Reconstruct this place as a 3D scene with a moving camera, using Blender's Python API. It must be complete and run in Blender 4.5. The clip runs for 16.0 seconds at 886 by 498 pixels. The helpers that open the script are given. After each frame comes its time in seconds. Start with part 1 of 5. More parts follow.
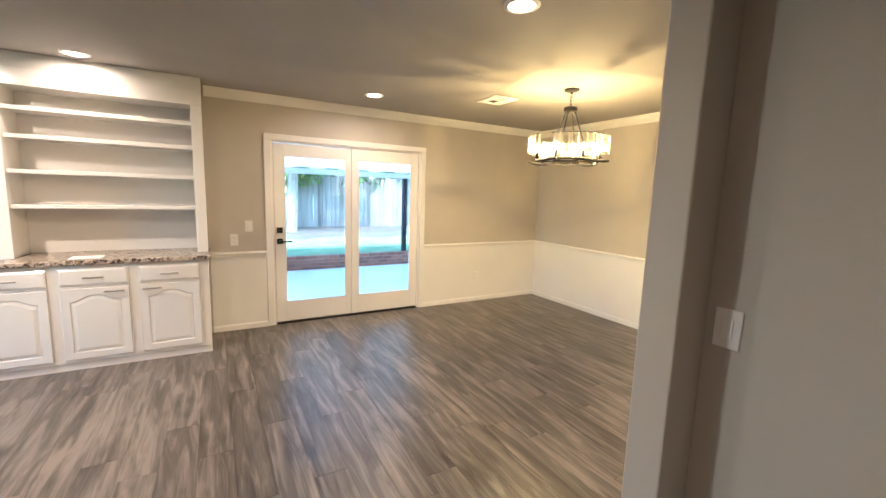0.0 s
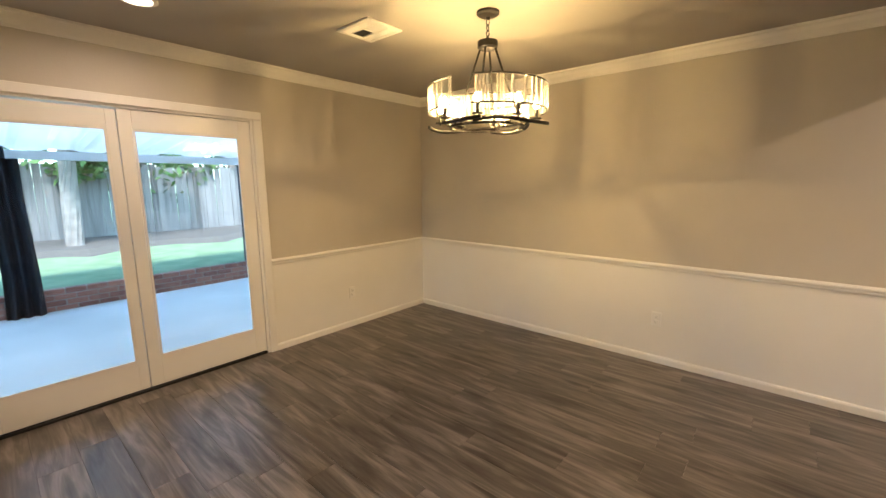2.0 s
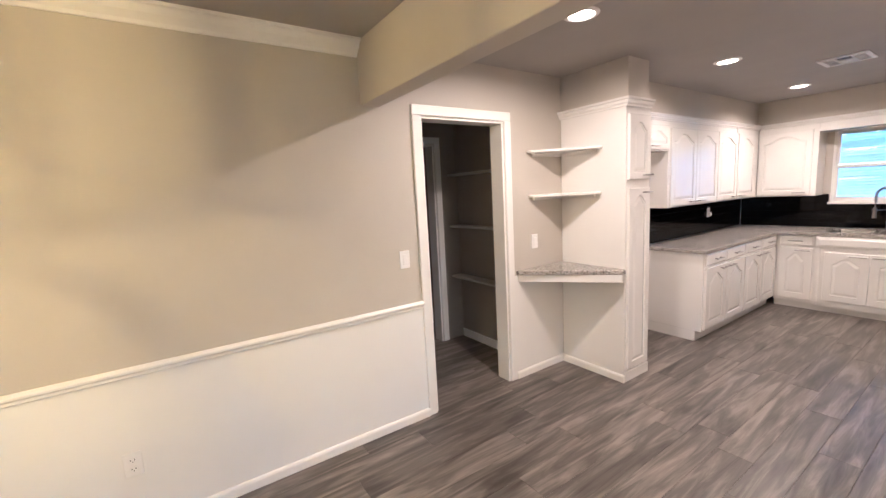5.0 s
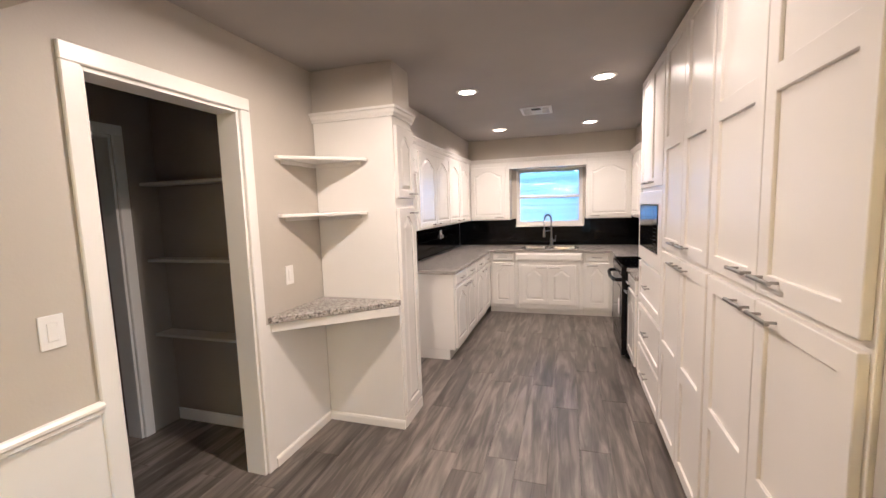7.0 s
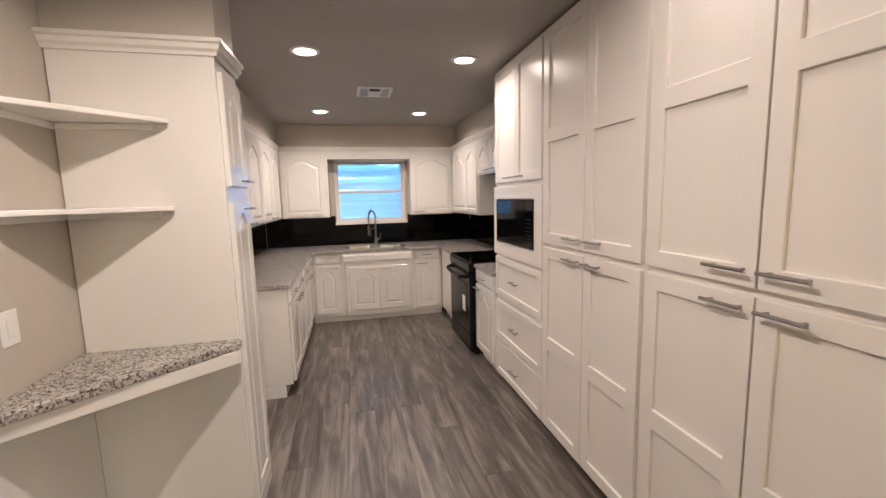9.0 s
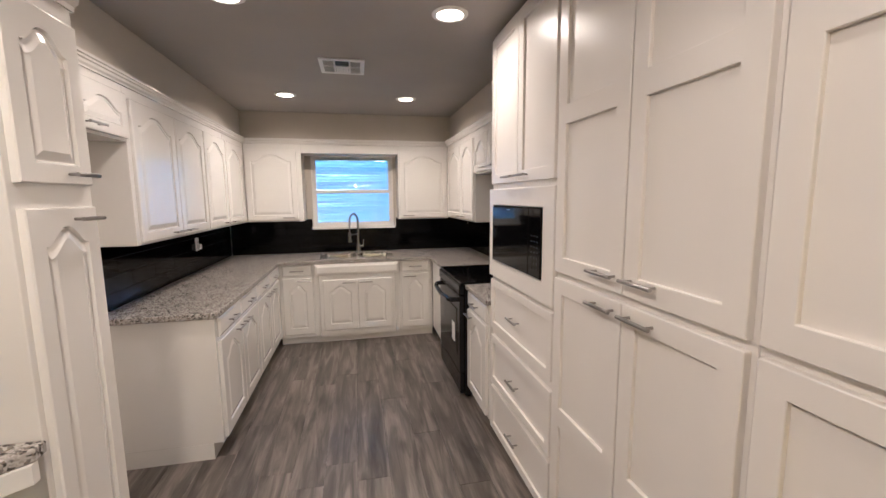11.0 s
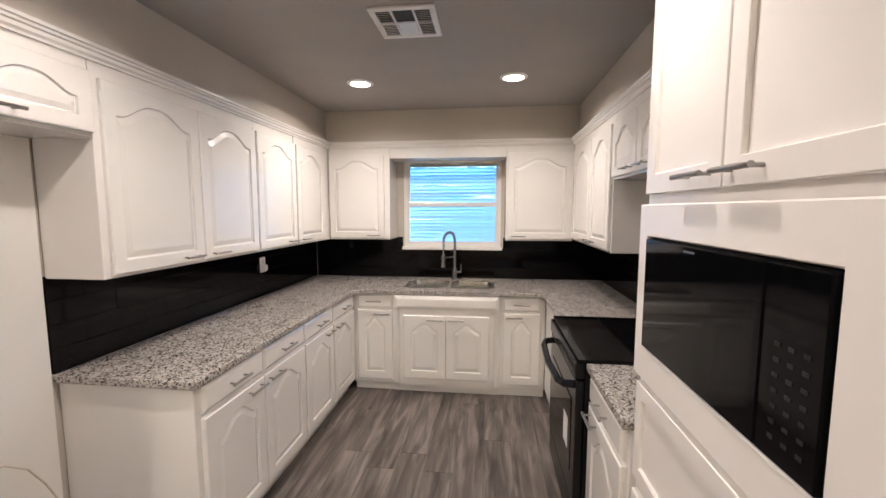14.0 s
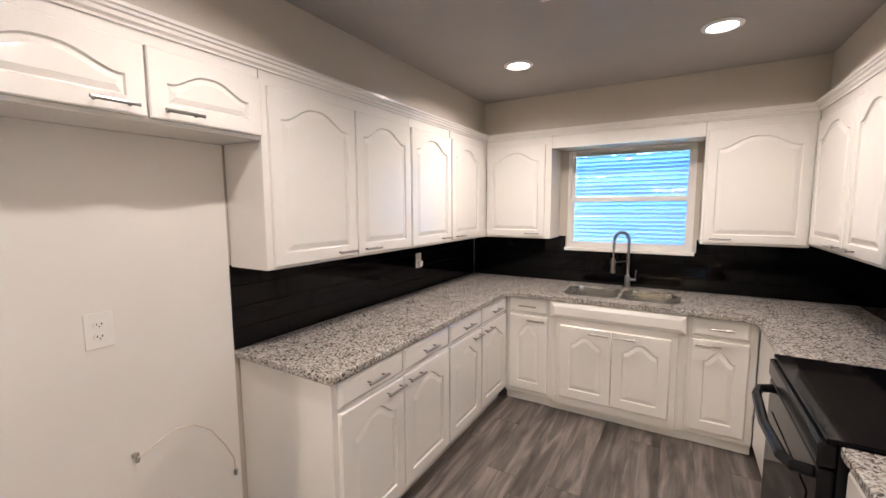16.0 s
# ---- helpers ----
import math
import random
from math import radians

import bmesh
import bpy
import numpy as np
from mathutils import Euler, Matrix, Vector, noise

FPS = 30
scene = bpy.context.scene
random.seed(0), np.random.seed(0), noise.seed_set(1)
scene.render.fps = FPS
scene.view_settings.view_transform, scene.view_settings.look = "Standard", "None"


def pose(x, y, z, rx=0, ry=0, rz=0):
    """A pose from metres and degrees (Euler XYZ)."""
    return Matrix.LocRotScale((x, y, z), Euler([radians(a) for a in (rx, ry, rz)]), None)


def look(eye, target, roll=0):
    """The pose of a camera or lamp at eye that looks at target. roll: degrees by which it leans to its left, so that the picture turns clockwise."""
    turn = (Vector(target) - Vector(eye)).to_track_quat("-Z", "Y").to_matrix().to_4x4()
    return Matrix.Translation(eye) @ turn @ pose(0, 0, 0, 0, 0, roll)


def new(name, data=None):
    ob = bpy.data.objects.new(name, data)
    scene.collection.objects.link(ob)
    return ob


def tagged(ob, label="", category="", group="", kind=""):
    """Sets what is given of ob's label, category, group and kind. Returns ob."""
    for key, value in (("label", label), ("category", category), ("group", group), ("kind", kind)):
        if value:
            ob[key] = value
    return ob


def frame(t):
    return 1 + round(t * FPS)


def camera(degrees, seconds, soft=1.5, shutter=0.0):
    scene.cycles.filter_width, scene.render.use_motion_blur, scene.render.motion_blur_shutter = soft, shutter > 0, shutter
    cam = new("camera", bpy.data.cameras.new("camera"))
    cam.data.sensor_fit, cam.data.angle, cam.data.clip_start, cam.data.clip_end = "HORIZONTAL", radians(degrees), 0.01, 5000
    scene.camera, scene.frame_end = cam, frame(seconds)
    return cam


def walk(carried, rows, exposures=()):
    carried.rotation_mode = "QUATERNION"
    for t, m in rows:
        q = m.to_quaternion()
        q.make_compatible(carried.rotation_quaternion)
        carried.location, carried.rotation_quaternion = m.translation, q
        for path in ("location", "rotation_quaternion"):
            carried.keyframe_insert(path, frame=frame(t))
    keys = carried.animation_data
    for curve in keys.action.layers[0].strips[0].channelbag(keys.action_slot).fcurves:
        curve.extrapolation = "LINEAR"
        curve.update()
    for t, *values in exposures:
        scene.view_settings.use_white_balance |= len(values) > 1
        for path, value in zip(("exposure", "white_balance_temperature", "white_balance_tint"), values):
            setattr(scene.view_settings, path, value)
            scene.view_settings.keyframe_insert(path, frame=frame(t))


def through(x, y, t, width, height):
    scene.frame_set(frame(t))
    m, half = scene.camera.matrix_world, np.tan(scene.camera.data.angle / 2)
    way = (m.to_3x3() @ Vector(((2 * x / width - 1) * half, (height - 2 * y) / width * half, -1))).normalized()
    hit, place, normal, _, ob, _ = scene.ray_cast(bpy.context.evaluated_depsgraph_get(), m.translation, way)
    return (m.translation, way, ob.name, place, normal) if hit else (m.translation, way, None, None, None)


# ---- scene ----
cam = camera(95.5, 16.0)
PATH = [
    (0, (0.391, 0.603, 1.498), (1.373, 2.323, 1.226), 1.8),
    (0.5, (0.538, 0.954, 1.501), (1.602, 2.624, 1.221), 1.2),
    (1, (0.773, 1.279, 1.502), (1.87, 2.919, 1.174), 1.0),
    (1.5, (0.968, 1.568, 1.475), (2.234, 3.083, 1.156), 0.4),
    (2, (1.119, 1.849, 1.481), (2.611, 3.141, 1.158), -0.4),
    (2.5, (1.307, 2.076, 1.459), (3.03, 3.037, 1.134), -1.5),
    (3, (1.522, 2.232, 1.457), (3.423, 2.766, 1.139), -2.3),
    (3.5, (1.695, 2.33, 1.493), (3.668, 2.404, 1.174), -2.9),
    (4, (1.927, 2.32, 1.504), (3.878, 1.997, 1.2), -2.9),
    (4.5, (2.136, 2.296, 1.544), (3.971, 1.555, 1.255), -2.9),
    (5, (2.363, 2.331, 1.55), (4.003, 1.22, 1.275), -3.1),
    (5.2, (2.453, 2.323, 1.545), (3.991, 1.072, 1.283), -3.3),
    (7.3, (3.111, 1.881, 1.512), (3.549, -0.058, 1.299), -1.7),
    (7.5, (3.198, 1.836, 1.533), (3.526, -0.125, 1.316), -1.7),
    (8, (3.361, 1.681, 1.514), (3.378, -0.308, 1.298), -1.3),
    (8.5, (3.556, 1.579, 1.521), (3.283, -0.387, 1.281), -1.3),
    (9, (3.559, 1.413, 1.505), (3.12, -0.522, 1.251), -1.4),
    (9.2, (3.577, 1.343, 1.519), (3.111, -0.585, 1.269), -1.4),
    (11.5, (3.146, 0.529, 1.53), (2.787, -1.422, 1.279), -0.0),
    (12, (3.106, 0.344, 1.536), (2.838, -1.625, 1.308), 0.2),
    (12.5, (3.029, 0.181, 1.544), (2.895, -1.803, 1.331), 0.2),
    (13, (2.918, 0.007, 1.551), (2.908, -1.983, 1.348), 0.4),
    (13.5, (2.883, -0.158, 1.546), (2.985, -2.146, 1.355), 0.2),
    (14, (2.9, -0.336, 1.557), (3.132, -2.313, 1.364), -0.0),
    (14.5, (2.904, -0.47, 1.551), (3.327, -2.415, 1.354), -0.2),
    (15, (2.875, -0.584, 1.556), (3.501, -2.474, 1.363), -0.2),
    (15.5, (2.877, -0.635, 1.557), (3.703, -2.447, 1.366), -0.3),
    (16, (2.888, -0.64, 1.554), (3.898, -2.353, 1.345), -0.3),
]
EXPOSE = [(0.0, 3.89, 4950, 10), (0.7, 3.73, 5000, 10), (1.5, 3.33, 5150, 9), (2.0, 3.12, 5500, 12), (2.5, 3.30, 6300, 14), (3.0, 3.67, 7200, 14), (3.5, 3.80, 5800, 14), (4.0, 3.88, 4850, 14), (5.0, 3.82, 4630, 15), (7.5, 3.57, 4730, 12), (8.5, 3.31, 4730, 11), (9.0, 3.28, 4730, 11), (11.5, 3.23, 4600, 9), (13.0, 3.38, 4550, 8), (16.0, 3.52, 4600, 9)]
walk(cam, [(t, look(eye, target, roll)) for t, eye, target, roll in PATH], EXPOSE)
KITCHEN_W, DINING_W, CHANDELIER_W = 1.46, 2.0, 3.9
LED_COLOUR, BULB_COLOUR, LED_BEAM = (1.0, 0.69, 0.42), (1.0, 0.62, 0.20), 172

# ---- world, sun, exposure ----
world = bpy.data.worlds.new("sky")
scene.world = world
world.use_nodes = True
wn = world.node_tree
sky = wn.nodes.new("ShaderNodeTexSky")
sky.sky_type, sky.sun_disc = "NISHITA", False
sky.sun_elevation, sky.sun_rotation = radians(48), radians(200)
wn.nodes["Background"].inputs["Strength"].default_value = 0.125
haze = wn.nodes.new("ShaderNodeVectorMath")
haze.operation = "MULTIPLY"
haze.inputs[1].default_value = (0.82, 1.06, 1.0)
wn.links.new(sky.outputs[0], haze.inputs[0])
wn.links.new(haze.outputs[0], wn.nodes["Background"].inputs["Color"])
sun = new("sun", bpy.data.lights.new("sun", "SUN"))
sun.data.energy, sun.data.angle, sun.data.color = 1.2, radians(10), (1.0, 0.97, 0.92)
sun.matrix_world = look((0, 0, 20), (0 + 0.34 * 13.4, 0.94 * 13.4, 20 - 14.9))


# ---- materials ----
def nodes_of(name):
    m = bpy.data.materials.new(name)
    m.use_nodes = True
    nt = m.node_tree
    return m, nt, nt.nodes["Principled BSDF"]


def rgb(c):
    return (c[0], c[1], c[2], 1.0)


def paint(name, base, rough=0.5, metal=0.0, fine=60.0, broad=2.5, vary=0.06, bump=0.05, coat=0.0):
    """A painted or plain surface with a fine grain and broad, weak unevenness."""
    m, nt, b = nodes_of(name)
    co = nt.nodes.new("ShaderNodeTexCoord")
    n1 = nt.nodes.new("ShaderNodeTexNoise")
    n1.inputs["Scale"].default_value, n1.inputs["Detail"].default_value = fine, 3
    n2 = nt.nodes.new("ShaderNodeTexNoise")
    n2.inputs["Scale"].default_value, n2.inputs["Detail"].default_value = broad, 4
    for n in (n1, n2):
        nt.links.new(co.outputs["Object"], n.inputs["Vector"])
    ramp = nt.nodes.new("ShaderNodeValToRGB")
    ramp.color_ramp.elements[0].position, ramp.color_ramp.elements[1].position = 0.3, 0.7
    ramp.color_ramp.elements[0].color = rgb([c * (1 - vary) for c in base])
    ramp.color_ramp.elements[1].color = rgb([min(1, c * (1 + vary)) for c in base])
    nt.links.new(n2.outputs["Fac"], ramp.inputs["Fac"])
    nt.links.new(ramp.outputs[0], b.inputs["Base Color"])
    rr = nt.nodes.new("ShaderNodeMapRange")
    rr.inputs["To Min"].default_value, rr.inputs["To Max"].default_value = max(0.02, rough - 0.06), rough + 0.06
    nt.links.new(n2.outputs["Fac"], rr.inputs["Value"])
    nt.links.new(rr.outputs[0], b.inputs["Roughness"])
    b.inputs["Metallic"].default_value = metal
    b.inputs["Coat Weight"].default_value = coat
    if bump:
        bp = nt.nodes.new("ShaderNodeBump")
        bp.inputs["Strength"].default_value, bp.inputs["Distance"].default_value = bump, 0.004
        nt.links.new(n1.outputs["Fac"], bp.inputs["Height"])
        nt.links.new(bp.outputs[0], b.inputs["Normal"])
    return m


def plank_material():
    m, nt, b = nodes_of("vinyl plank")
    geo = nt.nodes.new("ShaderNodeNewGeometry")
    info = nt.nodes.new("ShaderNodeObjectInfo")
    off = nt.nodes.new("ShaderNodeVectorMath")
    off.operation = "SCALE"
    off.inputs[0].default_value = (13.7, 41.3, 7.1)
    add0 = nt.nodes.new("ShaderNodeMath")
    add0.operation = "ADD"
    nt.links.new(info.outputs["Random"], add0.inputs[0])
    nt.links.new(geo.outputs["Random Per Island"], add0.inputs[1])
    nt.links.new(add0.outputs[0], off.inputs["Scale"])
    add = nt.nodes.new("ShaderNodeVectorMath")
    nt.links.new(geo.outputs["Position"], add.inputs[0])
    nt.links.new(off.outputs[0], add.inputs[1])
    mp = nt.nodes.new("ShaderNodeMapping")
    mp.inputs["Scale"].default_value = (17, 1.7, 1)
    nt.links.new(add.outputs[0], mp.inputs["Vector"])
    n1 = nt.nodes.new("ShaderNodeTexNoise")
    n1.inputs["Scale"].default_value, n1.inputs["Detail"].default_value, n1.inputs["Distortion"].default_value = 1.0, 5, 0.9
    n1.inputs["Roughness"].default_value = 0.55
    nt.links.new(mp.outputs[0], n1.inputs["Vector"])
    mp2 = nt.nodes.new("ShaderNodeMapping")
    mp2.inputs["Scale"].default_value = (140, 5, 1)
    nt.links.new(add.outputs[0], mp2.inputs["Vector"])
    n2 = nt.nodes.new("ShaderNodeTexNoise")
    n2.inputs["Detail"].default_value = 3
    n2.inputs["Scale"].default_value = 1.0
    nt.links.new(mp2.outputs[0], n2.inputs["Vector"])
    # dark knots and cathedral streaks
    mp3 = nt.nodes.new("ShaderNodeMapping")
    mp3.inputs["Scale"].default_value = (9, 2.4, 1)
    nt.links.new(add.outputs[0], mp3.inputs["Vector"])
    n3 = nt.nodes.new("ShaderNodeTexNoise")
    n3.inputs["Scale"].default_value, n3.inputs["Detail"].default_value = 1.0, 2
    nt.links.new(mp3.outputs[0], n3.inputs["Vector"])
    mix = nt.nodes.new("ShaderNodeMath")
    mix.operation = "MULTIPLY_ADD"
    mix.inputs[1].default_value = 0.16
    nt.links.new(n2.outputs["Fac"], mix.inputs[0])
    nt.links.new(n1.outputs["Fac"], mix.inputs[2])
    mix2 = nt.nodes.new("ShaderNodeMath")
    mix2.operation = "MULTIPLY_ADD"
    mix2.inputs[1].default_value = 0.11
    nt.links.new(add0.outputs[0], mix2.inputs[0])
    nt.links.new(mix.outputs[0], mix2.inputs[2])
    ramp = nt.nodes.new("ShaderNodeValToRGB")
    cr = ramp.color_ramp
    cr.elements[0].position, cr.elements[0].color = 0.45, rgb(PLANK_DARK)
    cr.elements[1].position, cr.elements[1].color = 0.90, rgb(PLANK_LIGHT)
    e = cr.elements.new(0.67)
    e.color = rgb(PLANK_MID)
    nt.links.new(mix2.outputs[0], ramp.inputs["Fac"])
    knot = nt.nodes.new("ShaderNodeMapRange")
    knot.inputs["From Min"].default_value, knot.inputs["From Max"].default_value = 0.27, 0.42
    knot.inputs["To Min"].default_value, knot.inputs["To Max"].default_value = 0.45, 1.0
    nt.links.new(n3.outputs["Fac"], knot.inputs["Value"])
    mul = nt.nodes.new("ShaderNodeVectorMath")
    mul.operation = "SCALE"
    nt.links.new(ramp.outputs[0], mul.inputs[0])
    nt.links.new(knot.outputs[0], mul.inputs["Scale"])
    nt.links.new(mul.outputs[0], b.inputs["Base Color"])
    rr = nt.nodes.new("ShaderNodeMapRange")
    rr.inputs["To Min"].default_value, rr.inputs["To Max"].default_value = 0.26, 0.42
    nt.links.new(n1.outputs["Fac"], rr.inputs["Value"])
    nt.links.new(rr.outputs[0], b.inputs["Roughness"])
    bp = nt.nodes.new("ShaderNodeBump")
    bp.inputs["Strength"].default_value, bp.inputs["Distance"].default_value = 0.12, 0.002
    nt.links.new(n2.outputs["Fac"], bp.inputs["Height"])
    nt.links.new(bp.outputs[0], b.inputs["Normal"])
    return m


def granite(name, stops, scale=70.0):
    """Polished speckled stone: cells of several colours, broken up by noise."""
    m, nt, b = nodes_of(name)
    co = nt.nodes.new("ShaderNodeTexCoord")
    nz = nt.nodes.new("ShaderNodeTexNoise")
    nz.inputs["Scale"].default_value, nz.inputs["Detail"].default_value = scale * 0.9, 3
    nt.links.new(co.outputs["Object"], nz.inputs["Vector"])
    warp = nt.nodes.new("ShaderNodeVectorMath")
    warp.operation = "MULTIPLY_ADD"
    warp.inputs[1].default_value = (1.3 / scale, 1.3 / scale, 1.3 / scale)
    nt.links.new(nz.outputs["Color"], warp.inputs[0])
    nt.links.new(co.outputs["Object"], warp.inputs[2])
    vo = nt.nodes.new("ShaderNodeTexVoronoi")
    vo.inputs["Scale"].default_value = scale
    nt.links.new(warp.outputs[0], vo.inputs["Vector"])
    sep = nt.nodes.new("ShaderNodeSeparateColor")
    nt.links.new(vo.outputs["Color"], sep.inputs[0])
    broad = nt.nodes.new("ShaderNodeTexNoise")
    broad.inputs["Scale"].default_value, broad.inputs["Detail"].default_value = 9, 3
    nt.links.new(co.outputs["Object"], broad.inputs["Vector"])
    add = nt.nodes.new("ShaderNodeMath")
    add.operation = "MULTIPLY_ADD"
    add.inputs[1].default_value = 0.5
    nt.links.new(broad.outputs["Fac"], add.inputs[0])
    nt.links.new(sep.outputs[0], add.inputs[2])
    sub = nt.nodes.new("ShaderNodeMath")
    sub.operation = "SUBTRACT"
    sub.inputs[1].default_value = 0.25
    nt.links.new(add.outputs[0], sub.inputs[0])
    ramp = nt.nodes.new("ShaderNodeValToRGB")
    cr = ramp.color_ramp
    cr.interpolation = "CONSTANT"
    cr.elements[0].position, cr.elements[0].color = stops[0][0], rgb(stops[0][1])
    cr.elements[1].position, cr.elements[1].color = stops[-1][0], rgb(stops[-1][1])
    for p, c in stops[1:-1]:
        cr.elements.new(p).color = rgb(c)
    nt.links.new(sub.outputs[0], ramp.inputs["Fac"])
    nt.links.new(ramp.outputs[0], b.inputs["Base Color"])
    b.inputs["Roughness"].default_value = 0.2
    return m


def glass_pane(name, tint=(1, 1, 1), gloss=1.5):
    m, nt, b = nodes_of(name)
    nt.nodes.remove(b)
    tr = nt.nodes.new("ShaderNodeBsdfTransparent")
    tr.inputs[0].default_value = rgb(tint)
    gl = nt.nodes.new("ShaderNodeBsdfGlossy")
    gl.inputs["Roughness"].default_value = 0.02
    fr = nt.nodes.new("ShaderNodeFresnel")
    fr.inputs[0].default_value = gloss
    mx = nt.nodes.new("ShaderNodeMixShader")
    nt.links.new(fr.outputs[0], mx.inputs[0])
    nt.links.new(tr.outputs[0], mx.inputs[1])
    nt.links.new(gl.outputs[0], mx.inputs[2])
    nt.links.new(mx.outputs[0], nt.nodes["Material Output"].inputs[0])
    return m


def crystal_material():
    m, nt, b = nodes_of("crystal")
    b.inputs["Base Color"].default_value = (0.90, 0.87, 0.80, 1)
    b.inputs["Roughness"].default_value = 0.12
    b.inputs["Transmission Weight"].default_value = 0.6
    b.inputs["IOR"].default_value = 1.35
    tr = nt.nodes.new("ShaderNodeBsdfTransparent")
    mx = nt.nodes.new("ShaderNodeMixShader")
    info = nt.nodes.new("ShaderNodeObjectInfo")
    ra_ = nt.nodes.new("ShaderNodeMapRange")
    ra_.inputs["From Min"].default_value, ra_.inputs["From Max"].default_value = 0.52, 0.70
    ra_.inputs["To Min"].default_value, ra_.inputs["To Max"].default_value = 0.05, 1.0
    nt.links.new(info.outputs["Random"], ra_.inputs["Value"])
    nt.links.new(ra_.outputs[0], mx.inputs[0])
    nt.links.new(tr.outputs[0], mx.inputs[1])
    nt.links.new(b.outputs[0], mx.inputs[2])
    nt.links.new(mx.outputs[0], nt.nodes["Material Output"].inputs[0])
    return m


def glow(name, colour, strength):
    m, nt, b = nodes_of(name)
    b.inputs["Base Color"].default_value = (0.8, 0.8, 0.8, 1)
    b.inputs["Emission Color"].default_value = rgb(colour)
    b.inputs["Emission Strength"].default_value = strength
    return m


def lit_glass(name, colour, strength):
    """A lit glass bulb: it glows and lets half of what is behind it through."""
    m, nt, b = nodes_of(name)
    nt.nodes.remove(b)
    em = nt.nodes.new("ShaderNodeEmission")
    em.inputs[0].default_value, em.inputs[1].default_value = rgb(colour), strength
    mx = nt.nodes.new("ShaderNodeMixShader")
    mx.inputs[0].default_value = 0.5
    nt.links.new(nt.nodes.new("ShaderNodeBsdfTransparent").outputs[0], mx.inputs[1])
    nt.links.new(em.outputs[0], mx.inputs[2])
    nt.links.new(mx.outputs[0], nt.nodes["Material Output"].inputs[0])
    return m


def thin_white(name, base, through, passing):
    """Slats that let some light through."""
    m, nt, b = nodes_of(name)
    b.inputs["Base Color"].default_value = rgb(base)
    b.inputs["Roughness"].default_value = 0.5
    tl = nt.nodes.new("ShaderNodeBsdfTranslucent")
    info = nt.nodes.new("ShaderNodeObjectInfo")
    rr = nt.nodes.new("ShaderNodeMapRange")
    rr.inputs["To Min"].default_value, rr.inputs["To Max"].default_value = 0.80, 1.12
    nt.links.new(info.outputs["Random"], rr.inputs["Value"])
    sc = nt.nodes.new("ShaderNodeVectorMath")
    sc.operation = "SCALE"
    sc.inputs[0].default_value = passing
    nt.links.new(rr.outputs[0], sc.inputs["Scale"])
    nt.links.new(sc.outputs[0], tl.inputs[0])
    mx = nt.nodes.new("ShaderNodeMixShader")
    mx.inputs[0].default_value = through
    nt.links.new(b.outputs[0], mx.inputs[1])
    nt.links.new(tl.outputs[0], mx.inputs[2])
    nt.links.new(mx.outputs[0], nt.nodes["Material Output"].inputs[0])
    return m


def random_tint(name, dark, light, rough=0.8, stretch=(30, 30, 2)):
    """Bricks, boards and leaves: tone by piece, grain along each."""
    m, nt, b = nodes_of(name)
    info = nt.nodes.new("ShaderNodeObjectInfo")
    geo = nt.nodes.new("ShaderNodeNewGeometry")
    co = nt.nodes.new("ShaderNodeMapping")
    co.inputs["Scale"].default_value = stretch
    nt.links.new(geo.outputs["Position"], co.inputs["Vector"])
    nz = nt.nodes.new("ShaderNodeTexNoise")
    nz.inputs["Scale"].default_value, nz.inputs["Detail"].default_value = 1.0, 4
    nt.links.new(co.outputs[0], nz.inputs["Vector"])
    a = nt.nodes.new("ShaderNodeMath")
    nt.links.new(info.outputs["Random"], a.inputs[0])
    nt.links.new(geo.outputs["Random Per Island"], a.inputs[1])
    f = nt.nodes.new("ShaderNodeMath")
    f.operation = "FRACT"
    nt.links.new(a.outputs[0], f.inputs[0])
    k = nt.nodes.new("ShaderNodeMath")
    k.operation = "MULTIPLY_ADD"
    k.inputs[1].default_value = 0.6
    nt.links.new(f.outputs[0], k.inputs[0])
    nt.links.new(nz.outputs["Fac"], k.inputs[2])
    ramp = nt.nodes.new("ShaderNodeValToRGB")
    ramp.color_ramp.elements[0].position, ramp.color_ramp.elements[1].position = 0.35, 1.05 - 0.05
    ramp.color_ramp.elements[0].color, ramp.color_ramp.elements[1].color = rgb(dark), rgb(light)
    nt.links.new(k.outputs[0], ramp.inputs["Fac"])
    nt.links.new(ramp.outputs[0], b.inputs["Base Color"])
    b.inputs["Roughness"].default_value = rough
    return m


PLANK_DARK, PLANK_MID, PLANK_LIGHT = (0.040, 0.034, 0.029), (0.106, 0.091, 0.079), (0.245, 0.212, 0.185)
WALL = paint("greige wall paint", (0.515, 0.472, 0.405), 0.6, fine=90, vary=0.03, bump=0.12)
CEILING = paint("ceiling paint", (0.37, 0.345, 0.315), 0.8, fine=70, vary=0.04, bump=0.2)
# Shelf and pantry paints are darkened to carry the unlit pantry's shade.
SHADED_SHELF = paint("white shelf paint darkened for shade", (0.52, 0.485, 0.44), 0.6, vary=0.04)
SHADED_PANTRY = paint("greige pantry paint darkened for shade", (0.29, 0.26, 0.225), 0.7, fine=80, vary=0.04, bump=0.1)
WHITE = paint("white trim paint", (0.80, 0.775, 0.73), 0.33, fine=40, vary=0.02, bump=0.03)
CABINET = paint("white cabinet enamel", (0.80, 0.775, 0.735), 0.17, fine=35, vary=0.02, bump=0.03, coat=0.35)
SHAKER = paint("white pantry enamel", (0.79, 0.755, 0.715), 0.32, fine=35, vary=0.02, bump=0.03)
# Near black because the dimness around the door is put into its colour.
SHADED_DOOR = paint("door paint darkened for shade", (0.032, 0.033, 0.036), 0.4, vary=0.03)
PLANKS = plank_material()
